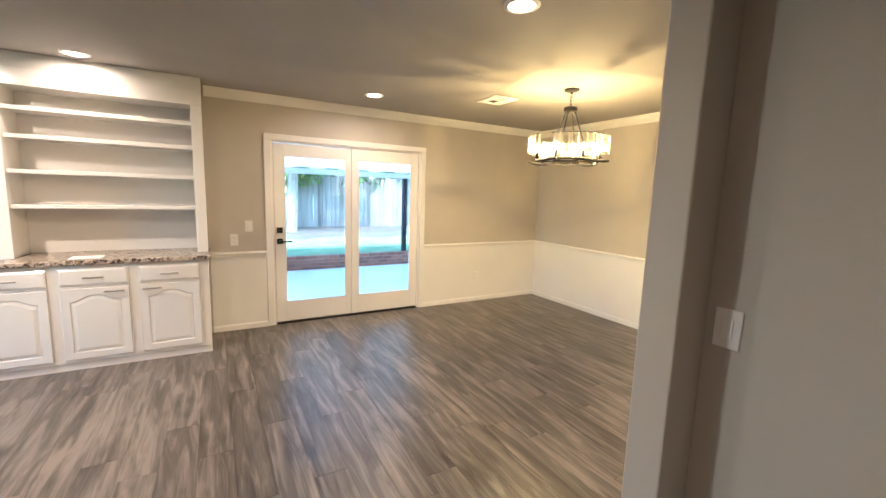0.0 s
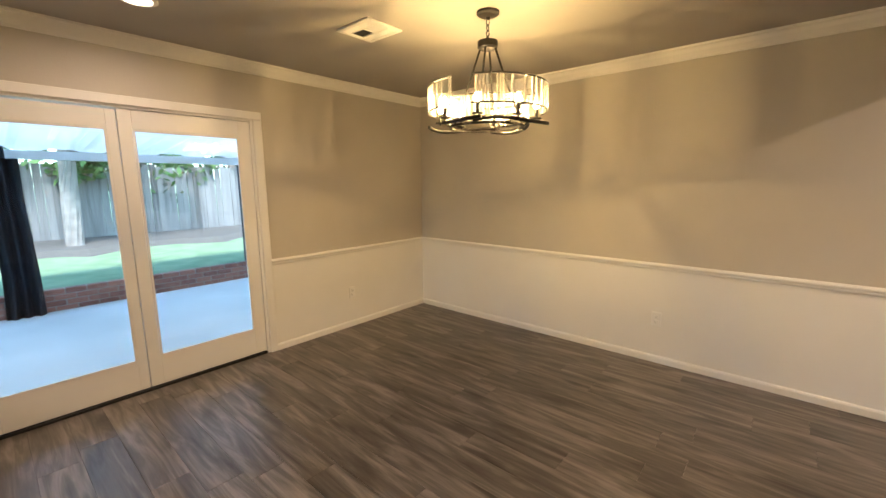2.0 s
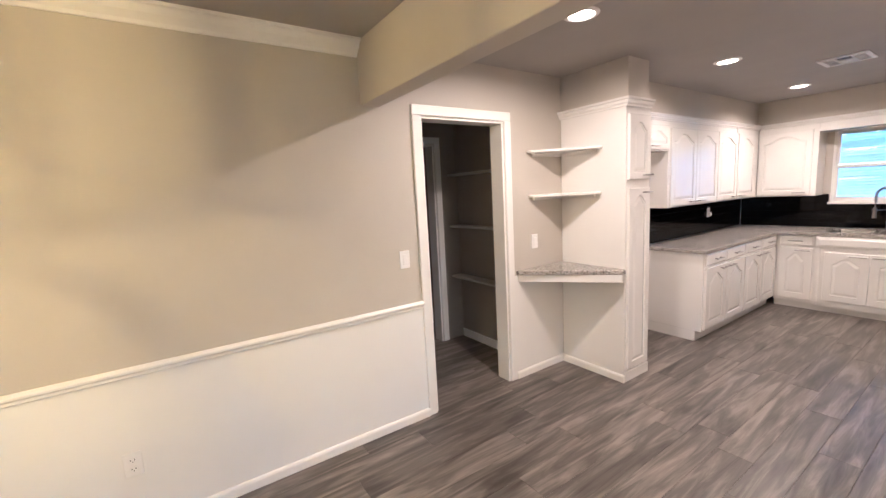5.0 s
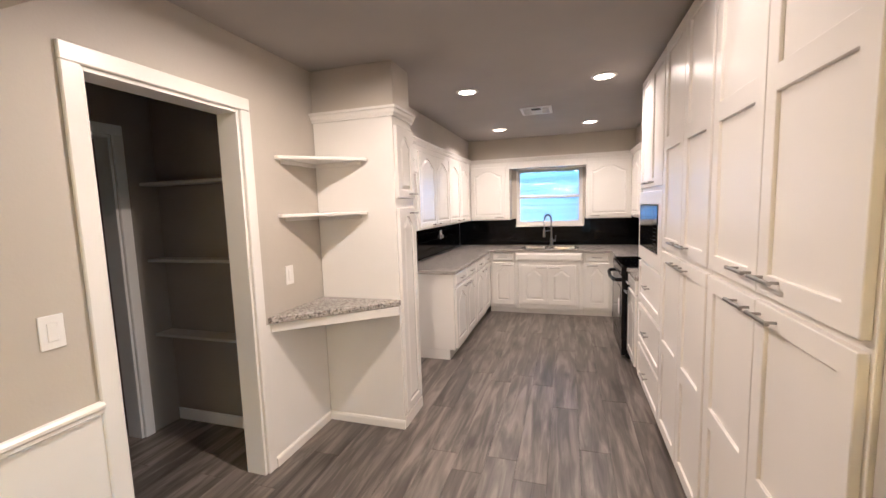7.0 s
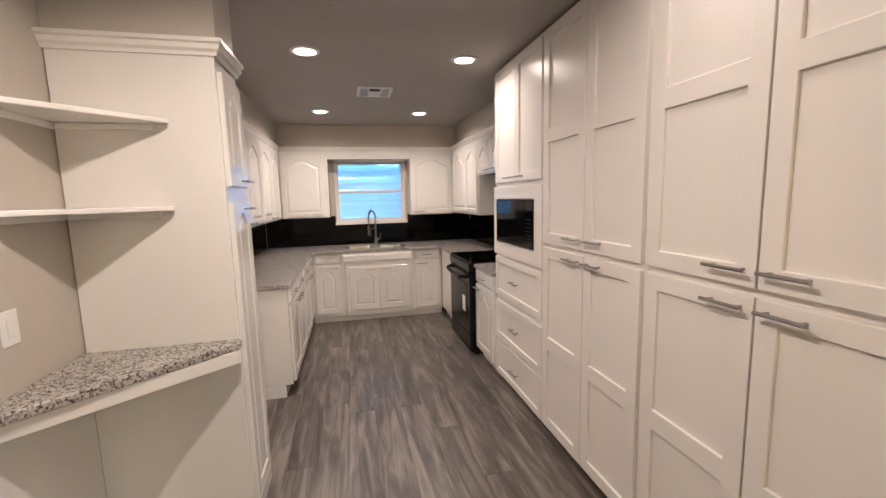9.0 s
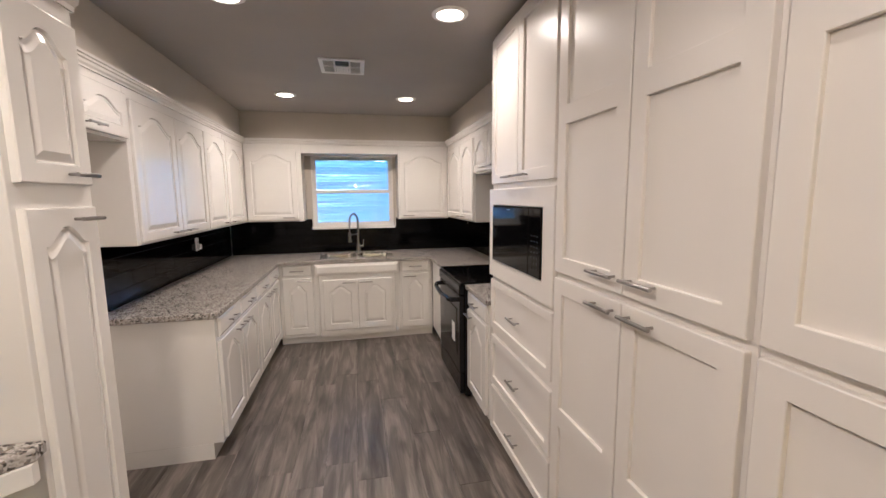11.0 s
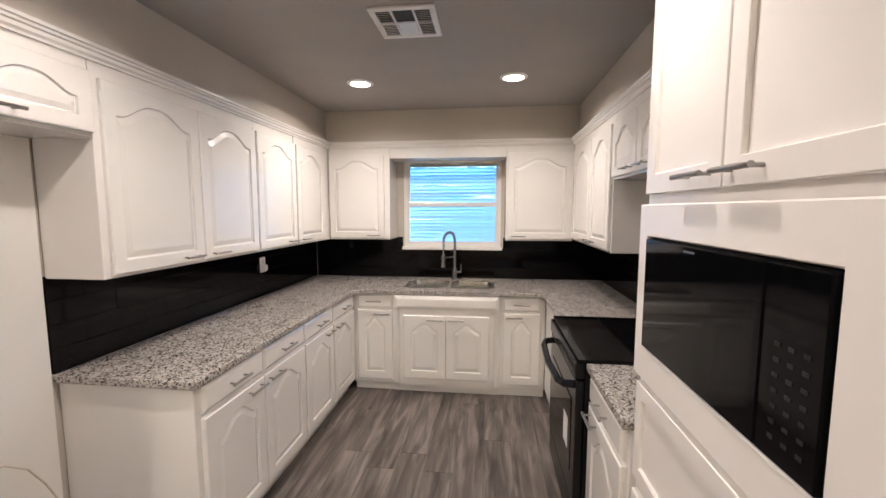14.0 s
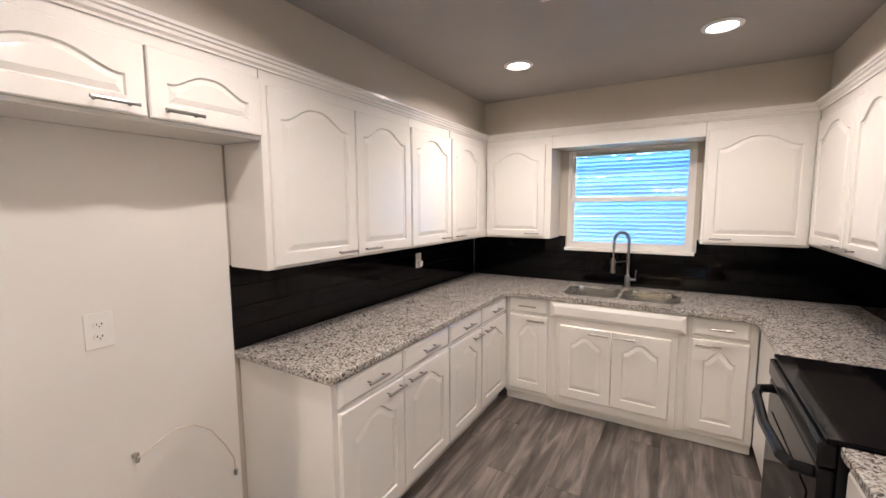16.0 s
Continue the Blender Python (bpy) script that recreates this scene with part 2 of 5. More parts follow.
GRANITE = granite("grey speckled granite", [(0.0, (0.07, 0.064, 0.06)), (0.15, (0.20, 0.185, 0.17)), (0.30, (0.37, 0.345, 0.315)), (0.54, (0.49, 0.465, 0.43)), (0.78, (0.24, 0.20, 0.165)), (0.88, (0.45, 0.42, 0.385))], 145)
BROWN_GRANITE = granite("brown speckled granite", [(0.0, (0.05, 0.04, 0.035)), (0.2, (0.20, 0.16, 0.13)), (0.45, (0.42, 0.35, 0.28)), (0.8, (0.55, 0.48, 0.40))], 60)
NICKEL = paint("brushed nickel", (0.36, 0.345, 0.325), 0.34, 1.0, fine=200, vary=0.05, bump=0.02)
STEEL = paint("stainless steel", (0.72, 0.71, 0.69), 0.2, 1.0, fine=150, vary=0.06, bump=0.02)
IRON = paint("dark bronze iron", (0.012, 0.010, 0.008), 0.5, 0.3, vary=0.2, bump=0.1)
BLACK = paint("black hardware", (0.012, 0.012, 0.012), 0.4, 0.3, vary=0.2)
STOVE = paint("black enamel", (0.010, 0.010, 0.011), 0.16, vary=0.2, bump=0.0)
DARK_GLASS = paint("black appliance glass", (0.003, 0.003, 0.0035), 0.05, vary=0.1, bump=0.0)
TILE = paint("black glazed tile", (0.0016, 0.0016, 0.002), 0.07, vary=0.3, broad=8, bump=0.02, fine=20)
GROUT = paint("dark grout", (0.005, 0.005, 0.005), 0.8, vary=0.2)
TILE.node_tree.nodes["Principled BSDF"].inputs["Specular IOR Level"].default_value = 0.22
for m_ in (DARK_GLASS, STOVE):
    m_.node_tree.nodes["Principled BSDF"].inputs["Specular IOR Level"].default_value = 0.15
PLASTIC = paint("white plastic plate", (0.82, 0.80, 0.77), 0.35, vary=0.01, bump=0)
SLOT = paint("dark slot", (0.02, 0.02, 0.02), 0.6, vary=0.1, bump=0)
VENT = paint("white vent enamel", (0.75, 0.73, 0.70), 0.4, vary=0.03)
PAPER = paint("paper sticker", (0.75, 0.75, 0.74), 0.6, vary=0.02, bump=0)
GLASS = glass_pane("window glass")
CRYSTAL = crystal_material()
BULB = lit_glass("lit bulb", BULB_COLOUR, 42.0)
LED = glow("lit led disc", LED_COLOUR, 2.0)
# The sky's blue glow is put into the colour the white slats pass.
BLIND = thin_white("white slat with daylight blue", (0.82, 0.84, 0.86), 0.5, (0.47, 0.62, 0.80))
CONCRETE = paint("patio concrete", (0.58, 0.575, 0.56), 0.8, fine=30, broad=0.8, vary=0.14, bump=0.15)
BRICK = random_tint("red brick", (0.15, 0.055, 0.04), (0.33, 0.15, 0.11), 0.85, (12, 12, 12))
MORTAR = paint("mortar", (0.30, 0.27, 0.25), 0.9, vary=0.15, bump=0.3)
FENCE = random_tint("weathered fence board", (0.05, 0.048, 0.044), (0.20, 0.19, 0.175), 0.85, (14, 14, 0.8))
GRASS = random_tint("lawn", (0.09, 0.15, 0.06), (0.24, 0.31, 0.17), 0.9, (3, 3, 3))
LITTER = random_tint("dry leaf litter", (0.035, 0.030, 0.024), (0.10, 0.088, 0.072), 0.95, (9, 9, 9))
BARK = paint("pale bark", (0.24, 0.21, 0.18), 0.9, fine=25, broad=6, vary=0.3, bump=0.5)
LEAF = random_tint("leaf", (0.025, 0.06, 0.012), (0.09, 0.16, 0.035), 0.6, (2, 2, 2))
METAL_ROOF = paint("white corrugated metal", (0.70, 0.72, 0.74), 0.45, vary=0.05)
CURTAIN = paint("dark navy cloth", (0.016, 0.022, 0.034), 0.9, fine=120, vary=0.2, bump=0.3)
COPPER = paint("clear water tube", (0.62, 0.55, 0.47), 0.35, vary=0.1)


# ---- mesh helpers ----
def box(bm, x0, x1, y0, y1, z0, z1, bev=0.0, seg=1):
    r = bmesh.ops.create_cube(bm, size=1.0)
    for v in r["verts"]:
        v.co = Vector(((x0 + x1) / 2 + v.co.x * (x1 - x0), (y0 + y1) / 2 + v.co.y * (y1 - y0), (z0 + z1) / 2 + v.co.z * (z1 - z0)))
    if bev:
        edges = {e for v in r["verts"] for e in v.link_edges}
        bmesh.ops.bevel(bm, geom=list(edges), offset=bev, segments=seg, affect="EDGES", profile=0.5)
    return bm


def B(*a, **k):
    return box(bmesh.new(), *a, **k)


def rod(bm, p, q, r, seg=12, r2=None):
    p, q = Vector(p), Vector(q)
    d = q - p
    m = Matrix.Translation((p + q) / 2) @ d.to_track_quat("Z", "Y").to_matrix().to_4x4()
    bmesh.ops.create_cone(bm, cap_ends=True, segments=seg, radius1=r, radius2=r if r2 is None else r2, depth=d.length, matrix=m)
    return bm


def tube(bm, pts, r, seg=8):
    """A round tube along a line of points."""
    pts = [Vector(p) for p in pts]
    rings = []
    for i, p in enumerate(pts):
        d = (pts[min(i + 1, len(pts) - 1)] - pts[max(i - 1, 0)]).normalized()
        q = d.to_track_quat("Z", "Y")
        rings.append([bm.verts.new(p + q @ Vector((r * math.cos(a), r * math.sin(a), 0))) for a in [2 * math.pi * k / seg for k in range(seg)]])
    for a, b in zip(rings, rings[1:]):
        for k in range(seg):
            bm.faces.new((a[k], a[(k + 1) % seg], b[(k + 1) % seg], b[k]))
    bm.faces.new(rings[0][::-1])
    bm.faces.new(rings[-1])
    return bm


def lathe(bm, prof, seg=24, c=(0, 0, 0), ring=False):
    rings = [[bm.verts.new((c[0] + r * math.cos(2 * math.pi * k / seg), c[1] + r * math.sin(2 * math.pi * k / seg), c[2] + z)) for k in range(seg)] for r, z in prof]
    for a, b in zip(rings, rings[1:] + ([rings[0]] if ring else [])):
        for k in range(seg):
            bm.faces.new((a[k], a[(k + 1) % seg], b[(k + 1) % seg], b[k]))
    if not ring:
        bm.faces.new(rings[0][::-1])
        bm.faces.new(rings[-1])
    return bm


def sweep(bm, path, prof):
    """A moulding: the profile (out, z) runs along the plan line, out to the line's left, mitred at its corners."""
    path = [Vector(p) for p in path]
    rings = []
    for i, p in enumerate(path):
        a = (path[i] - path[i - 1]).normalized() if i else None
        b = (path[i + 1] - path[i]).normalized() if i < len(path) - 1 else None
        na = Vector((-a.y, a.x)) if a else None
        nb = Vector((-b.y, b.x)) if b else None
        n = na if nb is None else nb if na is None else (na + nb) / (1 + na.dot(nb))
        rings.append([bm.verts.new((p.x + n.x * o, p.y + n.y * o, z)) for o, z in prof])
    k = len(prof)
    for a, b in zip(rings, rings[1:]):
        for i in range(k):
            bm.faces.new((a[i], a[(i + 1) % k], b[(i + 1) % k], b[i]))
    bm.faces.new(rings[0][::-1])
    bm.faces.new(rings[-1])
    bmesh.ops.recalc_face_normals(bm, faces=bm.faces)
    return bm


def prism(bm, pts, z0, z1, bev=0.0):
    """A slab with the plan outline pts."""
    lo = [bm.verts.new((x, y, z0)) for x, y in pts]
    hi = [bm.verts.new((x, y, z1)) for x, y in pts]
    fs = [bm.faces.new(lo[::-1]), bm.faces.new(hi)]
    for i in range(len(pts)):
        j = (i + 1) % len(pts)
        fs.append(bm.faces.new((lo[i], lo[j], hi[j], hi[i])))
    bmesh.ops.recalc_face_normals(bm, faces=fs)
    if bev:
        bmesh.ops.bevel(bm, geom=[e for f in fs[:2] for e in f.edges], offset=bev, segments=2, affect="EDGES", profile=0.5)
    return bm


def lattice(xs, zs, holes, y0, y1, bev=0.002):
    """One frame with rectangular holes: the cells of the grid xs, zs that are in holes stay open; y0 is its face."""
    bm = bmesh.new()
    nx, nz = len(xs), len(zs)
    f = [[bm.verts.new((x, y0, z)) for z in zs] for x in xs]
    b = [[bm.verts.new((x, y1, z)) for z in zs] for x in xs]
    full = {(i, j) for i in range(nx - 1) for j in range(nz - 1)} - set(holes)
    for i, j in full:
        bm.faces.new((f[i][j], f[i + 1][j], f[i + 1][j + 1], f[i][j + 1]))
        bm.faces.new((b[i][j + 1], b[i + 1][j + 1], b[i + 1][j], b[i][j]))
        for di, dj, p, q in ((-1, 0, (i, j + 1), (i, j)), (1, 0, (i + 1, j), (i + 1, j + 1)), (0, -1, (i, j), (i + 1, j)), (0, 1, (i + 1, j + 1), (i, j + 1))):
            if (i + di, j + dj) not in full:
                bm.faces.new((f[p[0]][p[1]], b[p[0]][p[1]], b[q[0]][q[1]], f[q[0]][q[1]]))
    bmesh.ops.recalc_face_normals(bm, faces=bm.faces)
    sharp = [e for e in bm.edges if len(e.link_faces) == 2 and e.calc_face_angle(0) > 1 and min(v.co.y for v in e.verts) < y0 + 1e-5]
    bmesh.ops.bevel(bm, geom=sharp, offset=bev, segments=1, affect="EDGES", profile=0.5)
    return bm


def done(bm, name, smooth=False):
    me = bpy.data.meshes.new(name)
    if smooth:
        for f in bm.faces:
            f.smooth = True
    bm.to_mesh(me)
    bm.free()
    return me


def part(name, bm, material, parent, label="", at=None, smooth=False):
    ob = new(name, done(bm, name, smooth))
    ob.data.materials.append(material)
    ob.parent = parent
    if at is not None:
        ob.matrix_basis = at if isinstance(at, Matrix) else Matrix.Translation(at)
    return tagged(ob, label)


def thing(name, at, label, category, group=""):
    ob = new(name)
    ob.matrix_basis = at
    return tagged(ob, label, category, group)


def solid(name, bm, material, label, category, group="", kind="", smooth=False):
    ob = new(name, done(bm, name, smooth))
    ob.data.materials.append(material)
    return tagged(ob, label, category, group, kind)


def structure(name, bm, material, label="", category=""):
    return solid(name, bm, material, label, category, kind="structure")


# ---- the shell ----
EX, NY, SY, WX, CZ = 4.66, 5.25, -4.25, 1.85, 2.44   # east, north, south walls, kitchen's west wall, ceiling
T = 0.13
structure("subfloor", B(-3.6, 7.2, -4.5, 5.4, -0.16, -0.006), GROUT, "dark subfloor below the vinyl planks", "floor")
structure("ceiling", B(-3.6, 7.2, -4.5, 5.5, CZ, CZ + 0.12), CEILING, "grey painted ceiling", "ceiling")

# north wall with the patio door's opening
bm = bmesh.new()
box(bm, -3.6, 0.93, NY, NY + 0.15, -0.006, CZ)
box(bm, 2.68, 7.2, NY, NY + 0.15, -0.006, CZ)
box(bm, 0.93, 2.68, NY, NY + 0.15, 2.0, CZ)
structure("wall_north", bm, WALL, "greige painted wall round the patio doors", "wall")
# east wall with the pantry's doorway
bm = bmesh.new()
box(bm, EX, EX + T, -4.4, 0.175, -0.006, CZ)
box(bm, EX, EX + T, 0.905, NY, -0.006, CZ)
box(bm, EX, EX + T, 0.175, 0.905, 2.055, CZ)
structure("wall_east", bm, WALL, "greige painted wall with a doorway to the pantry", "wall")
# south wall with the kitchen window
bm = bmesh.new()
box(bm, 1.55, 2.80, SY - 0.15, SY, -0.006, CZ)
box(bm, 3.745, EX, SY - 0.15, SY, -0.006, CZ)
box(bm, 2.80, 3.745, SY - 0.15, SY, -0.006, 1.193)
box(bm, 2.80, 3.745, SY - 0.15, SY, 2.05, CZ)
structure("wall_south", bm, WALL, "greige painted wall behind the sink", "wall")
bm = bmesh.new()
box(bm, 1.68, WX, SY, 1.234, -0.006, CZ)
structure("wall_west", bm, WALL, "greige wall between the hall and the kitchen", "wall")
bm = bmesh.new()
box(bm, 1.53, WX, 1.235, 1.355, -0.006, CZ, 0.006, 2)
box(bm, WX + 0.001, 2.42, 1.0, 1.31, -0.006, CZ)
structure("wall_stub", bm, WALL, "greige wall end between the hall and the dining room", "wall")
structure("ceiling_beam", B(2.421, EX - 0.001, 1.19, 1.31, 2.085, CZ - 0.001, 0.006, 2), WALL, "greige boxed beam between dining room and kitchen", "beam")
bm = bmesh.new()
box(bm, -3.6, -3.48, -2.6, 3.2, -0.006, CZ)
box(bm, -3.6, -3.48, 4.6, NY, -0.006, CZ)
box(bm, -3.6, -3.48, 3.2, 4.6, -0.006, 0.35)
box(bm, -3.6, -3.48, 3.2, 4.6, 2.05, CZ)
box(bm, -3.48, 1.68, -2.72, -2.6, -0.006, CZ)
structure("wall_living", bm, WALL, "greige walls of the living area", "wall")
# the pantry room, its shade put into the wall colour
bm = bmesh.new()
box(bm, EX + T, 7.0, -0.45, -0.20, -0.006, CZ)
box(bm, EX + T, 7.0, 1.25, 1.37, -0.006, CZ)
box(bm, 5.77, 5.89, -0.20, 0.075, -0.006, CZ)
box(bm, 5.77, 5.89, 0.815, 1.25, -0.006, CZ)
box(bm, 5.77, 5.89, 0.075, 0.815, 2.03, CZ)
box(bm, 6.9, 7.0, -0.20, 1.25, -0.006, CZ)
structure("wall_pantry", bm, SHADED_PANTRY, "greige walk-in pantry walls with shade put into their colour", "wall")
# soffits over the kitchen cabinets
for name, dims in (("soffit_east", (4.40, EX - 0.001, SY + 0.001, -0.76)), ("soffit_south", (2.16, 4.399, SY + 0.001, -3.93)),
                   ("soffit_west", (WX + 0.001, 2.159, SY + 0.001, -1.62)), ("soffit_nook", (4.06, EX - 0.001, -0.755, -0.485))):
    structure(name, B(*dims, 2.14, CZ - 0.001), WALL, "greige soffit above the kitchen cabinets", "soffit")

# wainscot below the chair rail, rail, baseboard, crown
for name, dims in (("wainscot_north", (0.34, 0.865, NY - 0.006, NY, 0.0, 0.80)), ("wainscot_corner", (2.745, EX, NY - 0.006, NY, 0.0, 0.80)),
                   ("wainscot_east", (EX - 0.006, EX, 0.966, NY - 0.006, 0.0, 0.80)), ("wainscot_nook", (EX - 0.006, EX, -0.476, 0.108, 0.0, 0.86)),
                   ("wainscot_fridge", (EX - 0.006, EX, -1.71, -0.806, 0.0, 1.829))):
    structure(name, B(*dims), WHITE, "white painted lower wall", "wainscot")
RAIL = [(0.006, 0.785), (0.014, 0.79), (0.014, 0.803), (0.022, 0.812), (0.022, 0.822), (0.012, 0.832), (0.0, 0.835), (0.0, 0.785)]
BASE = [(0.0, 0.0), (0.015, 0.0), (0.015, 0.044), (0.011, 0.054), (0.006, 0.059), (0.0, 0.059)]
CROWN = [(0.0, 2.355), (0.012, 2.355), (0.02, 2.37), (0.05, 2.395), (0.066, 2.42), (0.08, 2.425), (0.08, 2.44), (0.0, 2.44)]
n, e = NY - 0.006, EX - 0.006
structure("chair_rail", sweep(sweep(bmesh.new(), [(e, 0.966), (e, n), (2.745, n)], RAIL), [(0.865, n), (0.34, n)], RAIL), WHITE, "white chair rail moulding", "moulding")
bm = sweep(bmesh.new(), [(e, 0.966), (e, n), (2.745, n)], BASE)
sweep(bm, [(0.865, n), (0.34, n)], BASE)
sweep(bm, [(4.06, -0.47), (EX - 0.006, -0.47), (EX - 0.006, 0.108)], BASE)
sweep(bm, [(-3.48, NY), (-3.48, -2.6), (1.68, -2.6), (1.68, 1.235), (1.53, 1.235), (1.53, 1.355), (1.85, 1.355), (1.85, 1.31), (2.42, 1.31), (2.42, 1.0)], BASE)
structure("baseboard", bm, WHITE, "white baseboard", "baseboard")
structure("pantry_baseboard", B(EX + T + 0.002, 5.766, -0.1995, -0.185, 0.0, 0.085, 0.003), WHITE, "white baseboard in the pantry", "baseboard")
structure("crown_molding", sweep(bmesh.new(), [(EX, 1.311), (EX, NY), (0.345, NY)], CROWN), WHITE, "white crown moulding under the ceiling", "moulding")


# ---- doors and windows ----
def casing(name, m, w, h, cw, proud=0.018):
    """Trim round an opening w wide and h high, in its own frame: x along, -y out."""
    t = thing(name, m, "white painted door casing", "casing")
    t["kind"] = "structure"
    part("side_trim", B(-cw, 0, -proud, 0.0, 0, h, 0.004), WHITE, t)
    part("side_trim", B(w, w + cw, -proud, 0.0, 0, h, 0.004), WHITE, t)
    part("head_trim", B(-cw, w + cw, -proud, 0.0, h + 0.0005, h + cw, 0.004), WHITE, t)
    part("jamb", B(-0.0, 0.016, 0.0005, 0.128, 0, h), WHITE, t)
    part("jamb", B(w - 0.016, w, 0.0005, 0.128, 0, h), WHITE, t)
    part("head_jamb", B(0.0165, w - 0.0165, 0.0005, 0.128, h - 0.016, h), WHITE, t)
    return t


casing("door_casing", pose(EX, 0.905, 0, 0, 0, -90), 0.73, 2.055, 0.066)
casing("door_casing", pose(5.77, 0.815, 0, 0, 0, -90), 0.74, 2.03, 0.066)

# the back door of the pantry, ajar; its near-black leaf stands for shade
pd = thing("door_2", pose(5.945, 0.10, 0.012, 0, 0, 68), "panelled pantry door standing ajar, shade put into its colour", "door")
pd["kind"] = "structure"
part("leaf", B(0.0, 0.70, -0.035, 0, 0, 2.0, 0.003), SHADED_DOOR, pd)
for z in (0.22, 1.02, 1.74):
    part("hinge", rod(B(-0.022, 0.03, 0.0005, 0.005, z, z + 0.09), (-0.012, 0.012, z), (-0.012, 0.012, z + 0.09), 0.009), BLACK, pd, "black hinge")

# patio doors
dd = thing("door_1", pose(0.93, NY, 0), "white double patio door with full glass panes, shut", "patio door")
dd["kind"] = "structure"
W0 = 1.75
part("side_trim", B(-0.068, 0.0, -0.02, 0, 0, 2.0, 0.004), WHITE, dd)
part("side_trim", B(W0, W0 + 0.068, -0.02, 0, 0, 2.0, 0.004), WHITE, dd)
part("head_trim", B(-0.068, W0 + 0.068, -0.02, 0, 2.0005, 2.062, 0.004), WHITE, dd)
part("frame", box(box(B(0, 0.02, 0.0, 0.12, 0, 2.0), W0 - 0.02, W0, 0.0, 0.12, 0, 2.0), 0.0205, W0 - 0.0205, 0.0, 0.12, 1.985, 2.0), WHITE, dd)
part("threshold", B(0.0205, W0 - 0.0205, 0.0, 0.13, -0.005, 0.018, 0.004), BLACK, dd, "dark metal threshold")


def patio_leaf(x0, x1, gx0, gx1, swing):
    z0, z1, g0, g1 = 0.022, 1.973 if swing else 1.981, 0.238, 1.852
    bm = bmesh.new()
    box(bm, x0, gx0, 0.015, 0.06, z0, z1, 0.003)
    box(bm, gx1, x1, 0.015, 0.06, z0, z1, 0.003)
    box(bm, gx0, gx1, 0.015, 0.06, z0, g0, 0.003)
    box(bm, gx0, gx1, 0.015, 0.06, g1, z1, 0.003)
    leaf = part("leaf", bm, WHITE, dd)
    bm = bmesh.new()
    for a in ((gx0, gx0 + 0.014, g0, g1), (gx1 - 0.014, gx1, g0, g1), (gx0 + 0.0141, gx1 - 0.0141, g0, g0 + 0.014), (gx0 + 0.0141, gx1 - 0.0141, g1 - 0.014, g1)):
        box(bm, a[0], a[1], 0.010, 0.0149, a[2], a[3], 0.002)
    part("glazing_bead", bm, WHITE, leaf)
    pane = part("pane", B(gx0, gx1, 0.036, 0.042, g0, g1), GLASS, leaf, "clear glass pane")
    pane.visible_shadow = False
    return leaf


la = patio_leaf(0.024, 0.862, 0.125, 0.805, True)
patio_leaf(0.868, 1.728, 0.945, 1.635, False)
lock = part("deadbolt", box(B(0.042, 0.102, -0.004, 0.015, 1.02, 1.08, 0.004), 0.063, 0.08, -0.02, -0.0035, 1.035, 1.065, 0.003), BLACK, la, "square black deadbolt")
bm = B(0.042, 0.102, 0.003, 0.015, 0.90, 0.96, 0.004)
rod(bm, (0.072, 0.003, 0.93), (0.072, -0.045, 0.93), 0.011)
box(bm, 0.062, 0.19, -0.055, -0.04, 0.922, 0.938, 0.004)
part("lever_handle", bm, BLACK, la, "black lever handle")

# living area window
lw = thing("window_2", pose(-3.48, 3.2, 0.35, 0, 0, 90), "white framed window of the living area", "window")
lw["kind"] = "structure"
part("window_frame", box(box(box(box(B(0, 0.05, 0.02, 0.10, 0, 1.70), 1.35, 1.40, 0.02, 0.10, 0, 1.70), 0.051, 1.349, 0.02, 0.10, 0, 0.05), 0.051, 1.349, 0.02, 0.10, 1.65, 1.70), 0.67, 0.73, 0.02, 0.10, 0.051, 1.649), WHITE, lw)
for x in (0.051, 0.731):
    p = part("pane", B(x, x + 0.618, 0.055, 0.06, 0.051, 1.649), GLASS, lw)
    p.visible_shadow = False

# kitchen window with blinds
kw = thing("window_1", pose(2.80, SY, 1.193), "white sash window with white blinds closed over it", "window")
kw["kind"] = "structure"
ww, wh = 0.945, 0.857
part("window_frame", lattice([0, 0.022, ww - 0.022, ww], [0, 0.022, wh - 0.018, wh], [(1, 1)], -0.10, -0.002), WHITE, kw)
for z0, z1, y in ((0.0225, 0.425, -0.010), (0.405, wh - 0.0185, -0.033)):
    sash = part("sash", lattice([0.0225, 0.052, ww - 0.052, ww - 0.0225], [z0, z0 + 0.032, z1 - 0.028, z1], [(1, 1)], y - 0.022, y), WHITE, kw)
    p = part("pane", B(0.0505, ww - 0.0505, y - 0.013, y - 0.009, z0 + 0.0305, z1 - 0.0265), GLASS, sash, "clear glass pane")
    p.visible_shadow = False
part("window_sill", B(-0.015, ww + 0.015, -0.0, 0.036, -0.024, 0.004, 0.004), WHITE, kw)
bl = thing("window_blind", pose(2.80, SY - 0.068, 1.200), "white slatted blind behind the kitchen window glass, partly open", "blind")
part("headrail", B(0.032, ww - 0.032, -0.02, 0.022, 0.775, 0.812, 0.004), WHITE, bl)
slat = None
for i in range(22):
    z = 0.045 + i * 0.0335
    tilt = (52 if i > 8 else 58) + random.uniform(-6, 6)
    roll_ = random.uniform(-0.35, 0.35)
    if slat is None:
        bm = bmesh.new()
        box(bm, 0, ww - 0.072, -0.021, 0.021, -0.0014, 0.0014)
        slat = part("slat", bm, BLIND, bl, at=pose(0.036, 0, z, tilt, roll_))
    else:
        o = new("slat", slat.data)
        o.parent = bl
        o.matrix_basis = pose(0.036, 0, z, tilt, roll_)
part("bottom_rail", B(0.036, ww - 0.036, -0.014, 0.014, 0.026, 0.036, 0.003), WHITE, bl)
